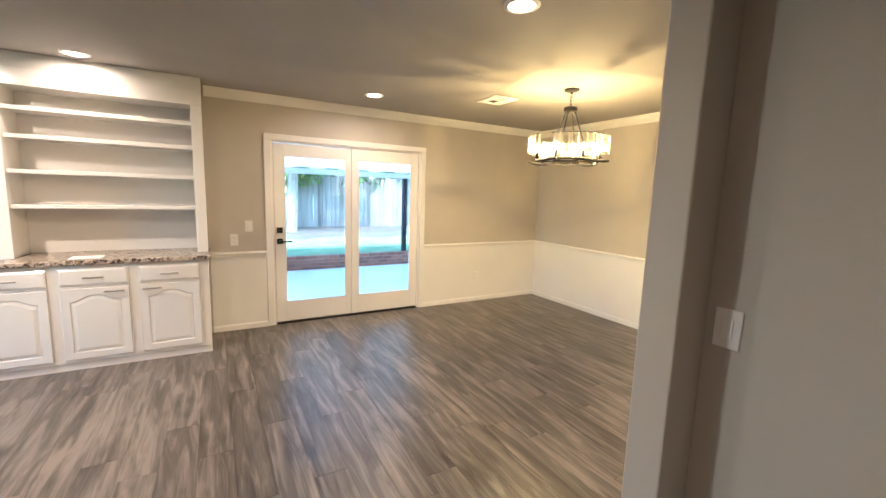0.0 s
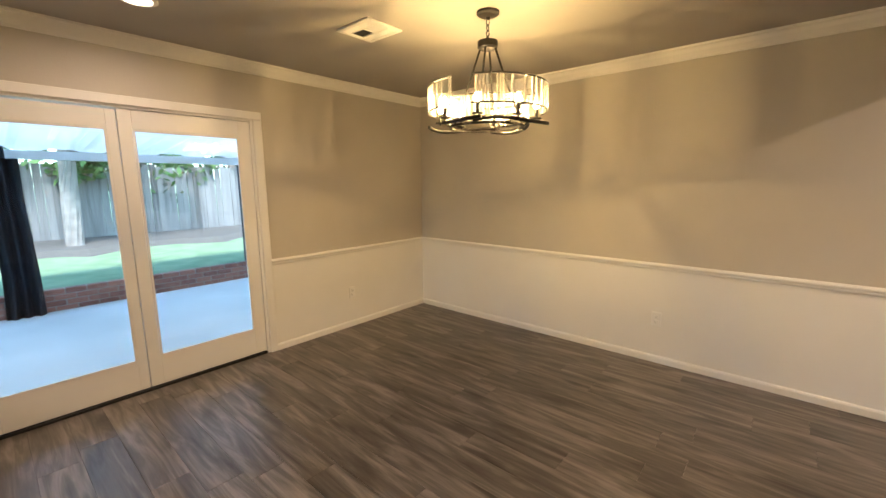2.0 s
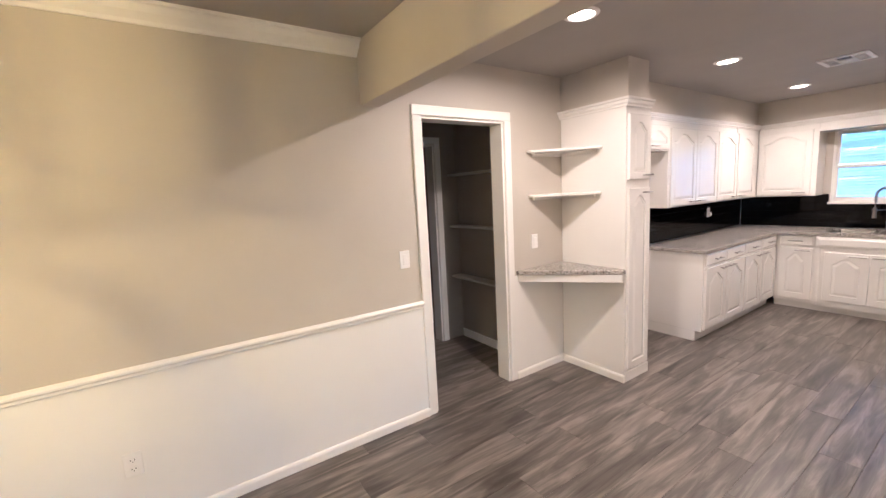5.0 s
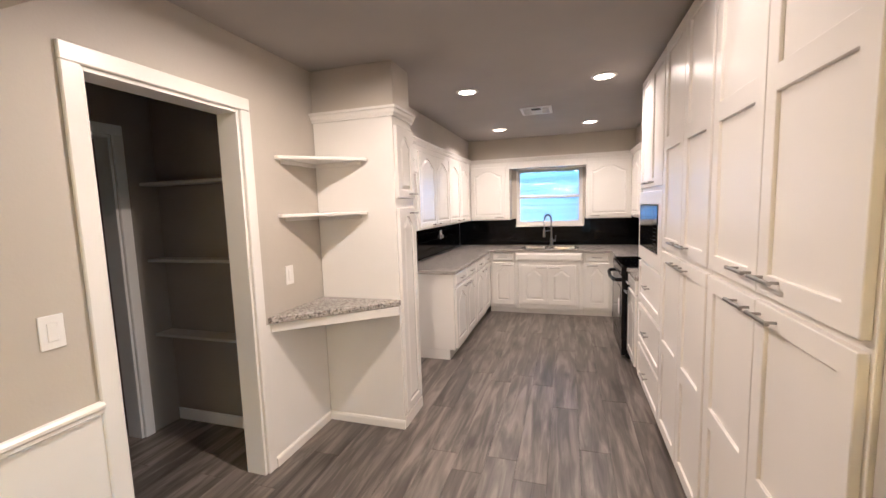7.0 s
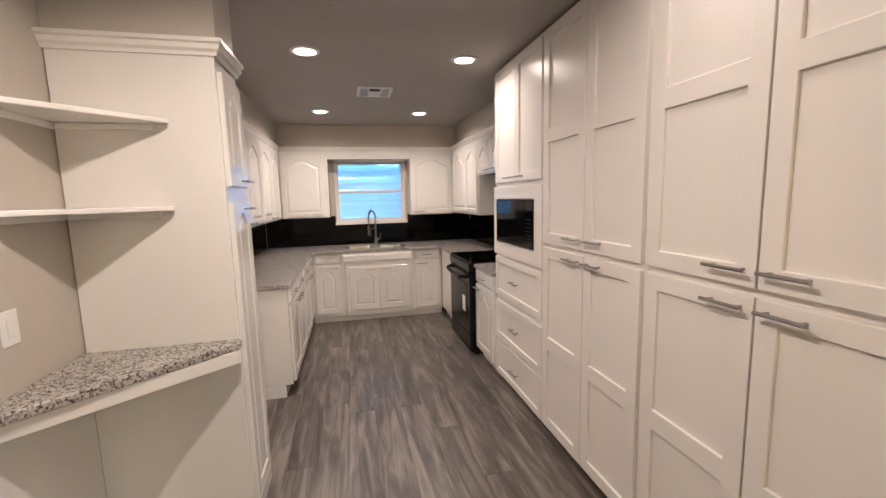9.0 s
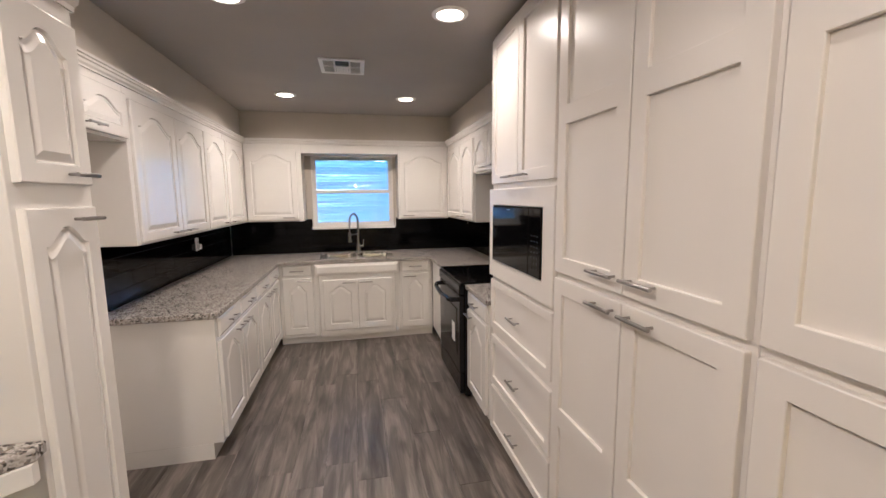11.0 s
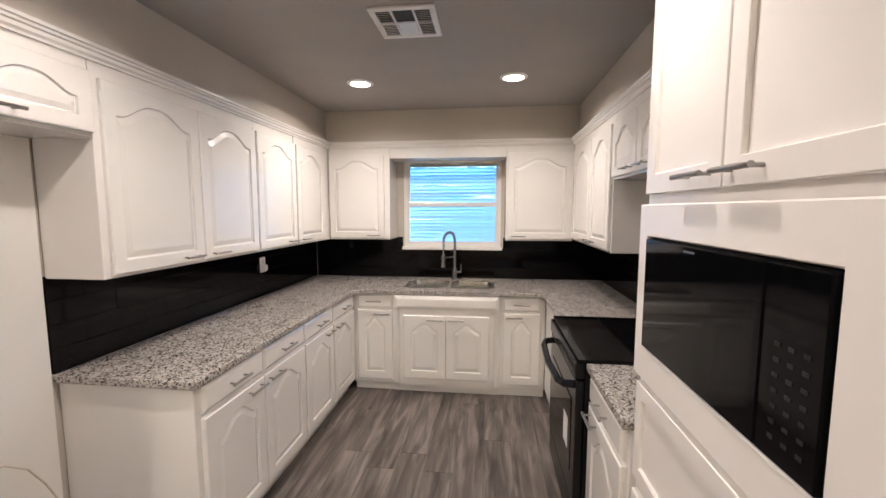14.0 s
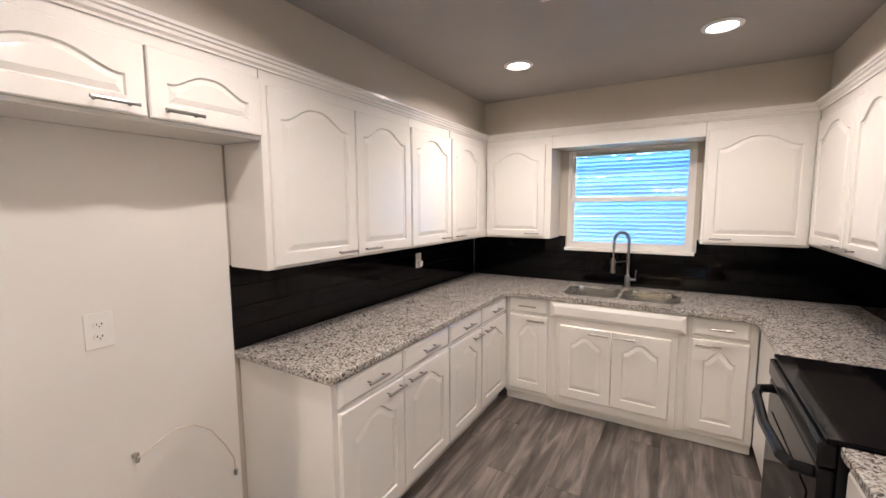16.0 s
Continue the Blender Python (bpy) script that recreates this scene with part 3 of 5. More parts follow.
for x in (0.15, 0.62):
    part("ladder_cord", rod(bmesh.new(), (x, 0.0, 0.03), (x, 0.0, 0.78), 0.0016, 6), WHITE, bl)


# ---- cabinets ----
# In a cabinet's own frame x runs along its front, -y looks into the room, z up; y = 0 is its face frame.
DT = 0.02


def arch_outline(x0, x1, z0, zs, rise, k=22):
    """A panel outline: straight sides and foot, short level shoulders at zs and a broad ogee arch between them."""
    pts = [(x0, z0), (x1, z0), (x1, zs)]
    for i in range(1, k):
        u = i / k
        s = min(1.0, max(0.0, (1 - abs(2 * u - 1) - 0.10) / 0.82))
        pts.append((x1 + (x0 - x1) * u, zs + rise * (0.5 - 0.5 * math.cos(math.pi * s ** 0.85))))
    pts.append((x0, zs))
    return pts


def inset(pts, d):
    out = []
    n = len(pts)
    for i in range(n):
        p, a, b = Vector(pts[i]), Vector(pts[i - 1]), Vector(pts[(i + 1) % n])
        da, db = (p - a).normalized(), (b - p).normalized()
        na, nb = Vector((-da.y, da.x)), Vector((-db.y, db.x))
        m = (na + nb) / (1 + na.dot(nb))
        out.append((p.x + m.x * d, p.y + m.y * d))
    return out


def raised_door(w, h, rise, stile=0.055, arched=True, rail=None):
    """A slab with a routed, arched groove round a raised field."""
    bm = bmesh.new()
    rail = stile if rail is None else rail
    if not arched:
        rise = 0.0
    pts = arch_outline(stile, w - stile, rail, h - rail - rise, rise, 22 if arched else 2)
    e = 0.004
    outer = []
    for i, (x, z) in enumerate(pts):
        if i == 0:
            outer.append((0, 0))
        elif i == 1:
            outer.append((w, 0))
        elif i == 2:
            outer.append((w, h))
        elif i == len(pts) - 1:
            outer.append((0, h))
        else:
            outer.append((x, h))

    def clampe(p):
        return (min(max(p[0], e), w - e), min(max(p[1], e), h - e))
    rings = [[(x, 0.0, z) for x, z in outer], [(x, -DT + e, z) for x, z in outer],
             [(clampe(p)[0], -DT, clampe(p)[1]) for p in outer], [(x, -DT, z) for x, z in pts]]
    k = min(1.0, 0.4 * (h - 2 * rail - rise) / 0.034)
    for d, y in ((0.005, -DT + 0.009), (0.010, -DT + 0.009), (0.034, -DT + 0.001)):
        rings.append([(x, y, z) for x, z in inset(pts, d * k)])
    vs = [[bm.verts.new(p) for p in r] for r in rings]
    n = len(pts)
    for a, b in zip(vs, vs[1:]):
        for i in range(n):
            bm.faces.new((a[i], a[(i + 1) % n], b[(i + 1) % n], b[i]))
    bm.faces.new(vs[-1])
    bm.faces.new(vs[0][::-1])
    bmesh.ops.recalc_face_normals(bm, faces=bm.faces)
    return bm


def slab_front(w, h, edge=0.015):
    """A drawer front: a slab with a broad bevel round its face."""
    bm = bmesh.new()
    rings = []
    for d, y in ((0.0, 0.0), (0.0, -0.008), (0.002, -0.011), (edge, -DT), (edge + 0.002, -DT)):
        rings.append([bm.verts.new(p) for p in ((d, y, d), (w - d, y, d), (w - d, y, h - d), (d, y, h - d))])
    for a, b in zip(rings, rings[1:]):
        for i in range(4):
            bm.faces.new((a[i], a[(i + 1) % 4], b[(i + 1) % 4], b[i]))
    bm.faces.new(rings[-1])
    bm.faces.new(rings[0][::-1])
    bmesh.ops.recalc_face_normals(bm, faces=bm.faces)
    return bm


def shaker_door(cab, name, x, z, w, h, stile, mids, mat_):
    """Stiles and rails in one frame, each flat panel set back in it; mids: (bottom, top) of middle rails."""
    zs = [0, stile] + [c for m in mids for c in m] + [h - stile, h]
    holes = [(1, j) for j in range(1, len(zs) - 1, 2)]
    d = part(name, lattice([0, stile, w - stile, w], zs, holes, -DT, 0), mat_, cab, at=(x, 0, z))
    for _, j in holes:
        part("panel", B(stile - 0.004, w - stile + 0.004, -DT + 0.0115, -0.002, zs[j] - 0.004, zs[j + 1] + 0.004), mat_, d)
    return d


def pull(parent, x, z, length=0.125, y=-DT):
    bm = bmesh.new()
    rod(bm, (x - length / 2, y - 0.030, z), (x + length / 2, y - 0.030, z), 0.0062, 12)
    for s in (-0.36, 0.36):
        rod(bm, (x + s * length, y + 0.001, z), (x + s * length, y - 0.030, z), 0.0045, 8)
    return part("handle", bm, NICKEL, parent, "brushed nickel bar handle", smooth=False)


def door(cab, x, z, w, h, hx=None, hz=None, rise=0.06, style="arch", mids=(), mat_=None, stile=0.055, hl=0.125):
    if style == "arch":
        d = part("door", raised_door(w, h, rise, stile), mat_ or CABINET, cab, at=(x, 0, z))
    else:
        d = shaker_door(cab, "door", x, z, w, h, stile, mids, mat_ or CABINET)
    if hx is not None:
        pull(d, hx, hz, hl)
    return d


def hinges(cab, d, x, h):
    for z in (0.05, h - 0.09):
        part("hinge", rod(bmesh.new(), (x, -0.012, z), (x, -0.012, z + 0.045), 0.005, 8), CABINET, d)


def drawer(cab, x, z, w, h, style="arch", mat_=None, hl=0.125):
    if style == "arch":
        d = part("drawer_front", slab_front(w, h), mat_ or CABINET, cab, at=(x, 0, z))
    else:
        d = shaker_door(cab, "drawer_front", x, z, w, h, 0.045, (), mat_ or CABINET)
    pull(d, w / 2, h / 2, hl)
    return d


def base_body(cab, w, depth, h=0.855, toe=0.055, foot=0.10, mat_=None):
    part("body", B(0, w, 0.0005, depth, foot, h, 0.002), mat_ or CABINET, cab)
    part("toe_kick", B(0, w, toe, depth, 0.0, foot - 0.0005), mat_ or CABINET, cab)


LBL = "white {} with arched raised panels"
GB, GU = "base cabinets of the kitchen", "upper cabinets of the kitchen"


def base_cabinet(m, w, depth, cols, label, toe=0.055, foot=0.10):
    """cols: (x, width, which side the handle is on)."""
    c = thing("base_cabinet", m, label, "cabinet", GB)
    base_body(c, w, depth, toe=toe, foot=foot)
    for x, dw, side in cols:
        drawer(c, x, 0.735, dw, 0.115, hl=0.135)
        d = door(c, x, 0.115, dw, 0.60, (0.085 if side == "l" else dw - 0.085), 0.57, 0.07, hl=0.135, stile=0.066)
        hinges(c, d, 0.001 if side == "r" else dw - 0.001, 0.60)
    return c


def sink_cabinet(m, w, depth, cols, label):
    """A bow-fronted sink base: curved end stiles, a wide false front and two short doors; open above for the bowls."""
    c = thing("base_cabinet", m, label, "cabinet", GB)
    part("body", B(0, w, 0.0305, depth, 0.075, 0.64, 0.002), CABINET, c)
    part("toe_kick", B(0, w, 0.06, depth, 0.0, 0.0745), CABINET, c)
    face = [(0, 0.03)] + [(0.055 * math.sin(radians(a)), 0.03 * math.cos(radians(a))) for a in range(15, 91, 15)]
    face += [(w - x, y) for x, y in face[::-1]]
    part("face_frame", prism(bmesh.new(), face, 0.0755, 0.855), CABINET, c)
    for x in (0, w - 0.018):
        part("side_panel", B(x, x + 0.018, 0.031, depth, 0.6405, 0.855), CABINET, c)
    part("false_front", slab_front(w - 0.03, 0.115, 0.028), CABINET, c, at=(0.015, 0, 0.735))
    for x, dw, side in cols:
        d = door(c, x, 0.145, dw, 0.54, (0.085 if side == "l" else dw - 0.085), 0.51, 0.06, hl=0.135, stile=0.066)
        hinges(c, d, 0.001 if side == "r" else dw - 0.001, 0.54)
    return c


def upper_cabinet(m, w, depth, z0, z1, cols, label, group=GU, rise=0.07, top=0.10):
    c = thing("upper_cabinet", m @ Matrix.Translation((0, 0, z0)), label, "cabinet", group)
    h = z1 - z0
    part("body", B(0, w, 0.0005, depth, 0, h, 0.002), CABINET, c)
    for x, dw, side in cols:
        dh = h - top
        d = door(c, x, 0.014, dw, dh, (0.095 if side == "l" else dw - 0.095), 0.028, min(rise, dh * 0.25), hl=0.125)
        hinges(c, d, 0.001 if side == "r" else dw - 0.001, dh)
    return c


# east run (doors look west)
def E(x, y):
    return pose(x, y, 0, 0, 0, -90)


base_cabinet(E(4.055, -1.735), 0.925, 0.60, [(0.03, 0.432, "r"), (0.47, 0.445, "l")], LBL.format("double base cabinet at the counter end"))
base_cabinet(E(4.055, -2.662), 0.449, 0.60, [(0.008, 0.437, "r")], LBL.format("single base cabinet beside a dark gap"))
base_cabinet(E(4.055, -3.122), 0.47, 0.60, [(0.004, 0.44, "l")], LBL.format("single base cabinet running into the corner"))
upper_cabinet(E(4.39, -1.72), 1.045, 0.265, 1.285, 2.14, [(0.03, 0.51, "r"), (0.548, 0.492, "l")], LBL.format("double wall cabinet beside the fridge space"))
upper_cabinet(E(4.39, -2.767), 0.521, 0.265, 1.285, 2.14, [(0.012, 0.504, "r")], LBL.format("single wall cabinet beside a dark gap"))
upper_cabinet(E(4.39, -3.300), 0.657, 0.265, 1.285, 2.14, [(0.004, 0.50, "l")], LBL.format("single wall cabinet by the inner corner"))
upper_cabinet(E(4.39, -0.812), 0.906, 0.265, 1.83, 2.14, [(0.03, 0.462, "r"), (0.499, 0.403, "l")], LBL.format("short wall cabinet over the fridge space"), rise=0.05, top=0.085)

# sink run (doors look north)
def S(x, y):
    return pose(x, y, 0, 0, 0, 180)


base_cabinet(S(4.054, -3.605), 0.35, 0.64, [(0.04, 0.30, "r")], LBL.format("single base cabinet beside the sink"), 0.04, 0.075)
sink_cabinet(S(3.703, -3.577), 0.895, 0.668, [(0.092, 0.352, "r"), (0.448, 0.352, "l")], LBL.format("bow-fronted sink base cabinet standing slightly proud"))
base_cabinet(S(2.807, -3.605), 0.359, 0.64, [(0.02, 0.295, "l")], LBL.format("single base cabinet between sink and stove"), 0.04, 0.075)
upper_cabinet(S(4.388, -3.955), 0.575, 0.29, 1.285, 2.14, [(0.01, 0.515, "r")], LBL.format("single wall cabinet beside the window"))
upper_cabinet(S(2.765, -3.955), 0.577, 0.29, 1.285, 2.14, [(0.015, 0.55, "l")], LBL.format("single wall cabinet between window and corner"))
solid("window_valance", B(2.766, 3.812, -4.245, -3.957, 2.02, 2.139, 0.002), CABINET, "white panel bridging the cabinets above the kitchen window", "panel")

# stove run (doors look east)
def Wm(x, y):
    return pose(x, y, 0, 0, 0, 90)


base_cabinet(Wm(2.447, -2.095), 0.475, 0.59, [(0.02, 0.43, "l")], LBL.format("single base cabinet beside the stove"))
cb = thing("corner_cabinet", Wm(2.447, -3.58), "white enamel blind corner cabinet panel beside the stove", "cabinet", GB)
base_body(cb, 0.715, 0.59)
upper_cabinet(Wm(2.187, -3.95), 1.135, 0.335, 1.30, 2.14, [(0.06, 0.60, "r"), (0.672, 0.445, "l")], LBL.format("double wall cabinet by the stove"))
upper_cabinet(Wm(2.187, -2.812), 0.83, 0.335, 1.73, 2.14, [(0.012, 0.39, "r"), (0.415, 0.39, "l")], LBL.format("short wall cabinet over the stove"), rise=0.07)
solid("cabinet_filler", B(1.852, 2.187, -1.981, -1.612, 1.30, 2.139, 0.002), CABINET, "white filler panel between wall cabinets and oven tower", "panel")

# oven tower
ot = thing("oven_tower", Wm(2.43, -1.61), "tall white cabinet with built-in microwave and three drawers", "cabinet")
base_body(ot, 0.79, 0.57, 2.43, 0.05, 0.07, SHAKER)
for z, h in ((0.085, 0.275), (0.385, 0.305), (0.735, 0.305)):
    drawer(ot, 0.024, z, 0.788, h, "shaker", SHAKER)
part("microwave_panel", lattice([-0.002, 0.0565, 0.708, 0.815], [1.06, 1.155, 1.482, 1.573], [(1, 1)], -0.021, 0, 0.003), SHAKER, ot)
for x in (0.028, 0.418):
    d = door(ot, x, 1.602, 0.384, 0.798, 0.30 if x < 0.1 else 0.075, 0.03, style="shaker", mat_=SHAKER, stile=0.055)
mw = thing("microwave", Wm(2.43, -1.61) @ Matrix.Translation((0.041, 0, 1.1575)), "black glass built-in microwave oven", "microwave")
part("case", B(0.018, 0.664, -0.012, 0.30, 0.001, 0.322, 0.003), STOVE, mw)
part("door_glass", B(0.022, 0.53, -0.026, -0.0125, 0.004, 0.318, 0.003), DARK_GLASS, mw, "dark reflecting glass")
part("control_panel", B(0.533, 0.661, -0.026, -0.0125, 0.004, 0.318, 0.003), DARK_GLASS, mw)
DIMKEY = paint("dim key print", (0.008, 0.008, 0.008), 0.5, vary=0.05, bump=0)
for r in range(7):
    for c_ in range(3):
        part("key", B(0.565 + c_ * 0.03, 0.577 + c_ * 0.03, -0.0275, -0.0262, 0.04 + r * 0.025, 0.047 + r * 0.025), DIMKEY, mw)
part("badge", B(0.25, 0.30, -0.0272, -0.0262, 0.302, 0.307), NICKEL, mw)

# shaker pantry wall
for y0, w, start, split, lab in ((-0.818, 0.885, 0.035, 0.467, "tall white shaker pantry cabinet next to the oven tower"), (0.069, 0.925, 0.014, 0.452, "tall white shaker pantry cabinet at the dining room end")):
    pc = thing("pantry_cabinet", Wm(2.43, y0), lab, "cabinet", "pantry cabinets")
    base_body(pc, w, 0.57, 2.43, 0.05, 0.07, SHAKER)
    cols = [(start, split - 0.004 - start, "r"), (split + 0.003, w - split - 0.017, "l")]
    for x, dw, side in cols:
        hx = dw - 0.085 if side == "r" else 0.085
        door(pc, x, 1.225, dw, 1.18, hx, 0.052, style="shaker", mids=[(0.573, 0.647)], mat_=SHAKER, stile=0.063, hl=0.135)
        door(pc, x, 0.085, dw, 1.115, hx, 1.115 - 0.034, style="shaker", mids=[(0.495, 0.575)], mat_=SHAKER, stile=0.063, hl=0.135)

# tall cabinet by the nook
tc = thing("tall_cabinet", E(4.07, -0.478), "tall narrow white cabinet with crown between nook and fridge space", "cabinet")
part("body", B(0, 0.325, 0.0005, 0.585, 0.0, 2.135, 0.002), CABINET, tc)
door(tc, 0.02, 1.575, 0.285, 0.47, 0.215, 0.03, 0.05, hl=0.10)
door(tc, 0.02, 0.10, 0.285, 1.41, 0.215, 1.375, 0.05, hl=0.10)
part("plinth", B(0.0, 0.325, -0.014, 0.0, 0.0, 0.08, 0.003), CABINET, tc)

# cabinet crown
KC = [(0.0, 2.098), (0.008, 2.098), (0.010, 2.112), (0.022, 2.122), (0.026, 2.14), (0.036, 2.145), (0.036, 2.160), (0.0, 2.160)]
KE = [(0.0, 2.112), (0.008, 2.112), (0.010, 2.120), (0.020, 2.128), (0.022, 2.140), (0.030, 2.144), (0.032, 2.152), (0.040, 2.156), (0.040, 2.168), (0.0, 2.168)]
structure("cabinet_crown", sweep(bmesh.new(), [(2.187, -1.612), (2.187, -3.955), (4.39, -3.955), (4.39, -0.805)], KE), CABINET, "white crown moulding along the cabinet tops", "moulding")
structure("nook_crown", sweep(bmesh.new(), [(4.065, -0.80), (4.065, -0.478), (EX, -0.478)], KC), CABINET, "white crown moulding round the tall cabinet", "moulding")

# ---- counters ----
def counter(name, pts, label, mat_=None, z0=0.857, z1=0.892):
    return solid(name, prism(bmesh.new(), pts, z0, z1, 0.006), mat_ or GRANITE, label, "countertop")


# main counter with the sink's cut-out
SX0, SX1, SY0, SY1 = 2.86, 3.655, -4.10, -3.70
bm = bmesh.new()
prism(bm, [(4.652, -1.712), (4.03, -1.712), (4.03, -3.52), (3.985, -3.565), (SX1, -3.565), (SX1, -4.245), (4.652, -4.245)], 0.857, 0.892, 0.006)
prism(bm, [(SX0, -3.565), (SX0, -4.245), (1.855, -4.245), (1.855, -2.862), (2.475, -2.862), (2.475, -3.52), (2.52, -3.565)], 0.857, 0.892, 0.006)
box(bm, SX0, SX1, SY1, -3.565, 0.857, 0.892)
box(bm, SX0, SX1, -4.245, SY0, 0.857, 0.892)
box(bm, 3.245, 3.265, SY0, SY1, 0.857, 0.889)
for x0, x1 in ((SX0, 3.245), (3.265, SX1)):
    for cx, cy, sx, sy in ((x0, SY0, 1, 1), (x1, SY0, -1, 1), (x1, SY1, -1, -1), (x0, SY1, 1, -1)):
        pts = [(cx, cy)] + [(cx + sx * (0.09 - 0.09 * math.sin(radians(q))), cy + sy * (0.09 - 0.09 * math.cos(radians(q)))) for q in range(0, 91, 15)]
        prism(bm, pts if sx * sy > 0 else pts[::-1], 0.858, 0.8915)
solid("countertop", bm, GRANITE, "grey speckled granite countertop round the kitchen", "countertop")
counter("countertop", [(2.475, -1.615), (1.855, -1.615), (1.855, -2.098), (2.475, -2.098)], "short grey speckled granite countertop beside the stove")
counter("nook_counter", [(4.06, -0.474), (EX - 0.002, -0.474), (EX - 0.002, 0.08), (EX - 0.03, 0.085), (4.055, -0.43)], "triangular grey granite shelf in the corner nook", None, 0.868, 0.905)

# the sink: two steel bowls
sk = thing("sink", pose(3.255, -3.90, 0.857), "undermounted double bowl stainless steel sink", "sink")
for x0, x1 in ((-0.395, -0.012), (0.012, 0.395)):
    bm = bmesh.new()
    rings = []
    for dpt, ins in ((0.030, -0.001), (-0.02, 0.004), (-0.16, 0.012), (-0.178, 0.035)):
        ring = []
        r = 0.09
        X0, X1, Y0, Y1 = x0 + ins, x1 - ins, -0.2 + ins, 0.2 - ins
        for cx, cy, a0 in ((X1 - r, Y1 - r, 0), (X0 + r, Y1 - r, 90), (X0 + r, Y0 + r, 180), (X1 - r, Y0 + r, 270)):
            for k in range(5):
                a = radians(a0 + k * 22.5)
                ring.append(bm.verts.new((cx + r * math.cos(a), cy + r * math.sin(a), dpt)))
        rings.append(ring)
    for a, b in zip(rings, rings[1:]):
        for k in range(20):
            bm.faces.new((a[k], a[(k + 1) % 20], b[(k + 1) % 20], b[k]))
    bm.faces.new(rings[-1])
    part("bowl", bm, STEEL, sk, smooth=False)
    part("drain", lathe(bmesh.new(), [(0.045, 0), (0.045, 0.004), (0.03, 0.004), (0.028, 0.001)], 20, ((x0 + x1) / 2, 0, -0.178)), STEEL, sk)

fc = thing("faucet", pose(3.235, -4.165, 0.892), "brushed nickel spring-neck kitchen faucet with side lever", "faucet")
part("base", lathe(bmesh.new(), [(0.030, 0), (0.030, 0.008), (0.023, 0.012), (0.022, 0.09), (0.018, 0.10), (0.013, 0.11), (0.013, 0.30), (0.010, 0.305)], 20), NICKEL, fc, smooth=False)
arc = [(0, 0, 0.30)] + [(0.0, 0.085 - 0.085 * math.cos(radians(a)), 0.37 + 0.085 * math.sin(radians(a))) for a in range(0, 181, 15)] + [(0, 0.17, 0.30), (0, 0.172, 0.24)]
arc = [(p[1] * 0.55, p[1] * 0.84, p[2]) for p in arc]
part("hose", tube(bmesh.new(), arc, 0.006, 8), NICKEL, fc)
bm = bmesh.new()
path = [Vector(p) for p in arc]
length = [0.0]
for a, b in zip(path, path[1:]):
    length.append(length[-1] + (b - a).length)
coil = []
turns, per = 44, 8
for i in range(turns * per + 1):
    s = length[-1] * 0.86 * i / (turns * per)
    j = max(k for k in range(len(length)) if length[k] <= s)
    j = min(j, len(path) - 2)
    f = (s - length[j]) / (length[j + 1] - length[j])
    d = (path[j + 1] - path[j]).normalized()
    q = d.to_track_quat("Z", "Y")
    a = 2 * math.pi * i / per
    coil.append(path[j].lerp(path[j + 1], f) + q @ Vector((0.0125 * math.cos(a), 0.0125 * math.sin(a), 0)))
part("spring", tube(bm, coil, 0.0025, 5), NICKEL, fc)
ex, ey = arc[-1][0], arc[-1][1]
part("spray_head", rod(rod(bmesh.new(), (ex, ey, 0.25), (ex, ey, 0.15), 0.016, 16, 0.019), (ex, ey, 0.15), (ex, ey, 0.135), 0.021, 16), NICKEL, fc)
part("support_arm", rod(rod(bmesh.new(), (0, 0, 0.22), (ex, ey, 0.22), 0.006, 10), (ex, ey, 0.21), (ex, ey, 0.23), 0.022, 16), NICKEL, fc)
part("lever", rod(rod(bmesh.new(), (0.018, 0, 0.07), (-0.06, 0.0, 0.07), 0.012, 12), (-0.055, 0.0, 0.07), (-0.062, 0.012, 0.15), 0.005, 8), NICKEL, fc)

# the stove
sv = thing("stove", Wm(2.475, -2.858), "black slide-in electric range with glass top and oven window", "stove")
part("body", B(0.001, 0.754, 0.0, 0.60, 0.02, 0.885, 0.004), STOVE, sv)
for x, y in ((0.04, 0.04), (0.71, 0.04), (0.04, 0.55), (0.71, 0.55)):
    part("foot", rod(bmesh.new(), (x, y, 0), (x, y, 0.02), 0.015), STOVE, sv)
part("cooktop", B(-0.001, 0.756, -0.03, 0.605, 0.8855, 0.902, 0.005, 2), DARK_GLASS, sv, "black ceramic glass top")
od = part("oven_door", B(0.012, 0.743, -0.038, -0.001, 0.20, 0.80, 0.008, 2), STOVE, sv)
part("oven_window", B(0.10, 0.655, -0.041, -0.0385, 0.32, 0.68, 0.002), DARK_GLASS, od, "dark oven glass")
bm = bmesh.new()
tube(bm, [(0.06, -0.036, 0.765), (0.075, -0.08, 0.762), (0.13, -0.098, 0.755), (0.38, -0.108, 0.745), (0.62, -0.098, 0.755), (0.68, -0.08, 0.762), (0.695, -0.036, 0.765)], 0.018, 10)
part("oven_handle", bm, STOVE, od, "bowed black handle")
part("storage_drawer", B(0.012, 0.743, -0.034, -0.001, 0.035, 0.19, 0.008, 2), STOVE, sv)
cp = part("control_panel", B(0.006, 0.749, -0.044, -0.001, 0.81, 0.884, 0.008, 2), STOVE, sv)
bm = bmesh.new()
lathe(bm, [(0.055, 0), (0.055, 0.001)], 24)
part("sticker", bm, PAPER, od, "round white paper sticker", at=pose(0.43, -0.0385, 0.60, 90) @ Matrix.Diagonal((0.8, 1.4, 1, 1)))
part("sticker", B(0.50, 0.60, -0.0425, -0.0412, 0.40, 0.55), PAPER, od, "white paper label")

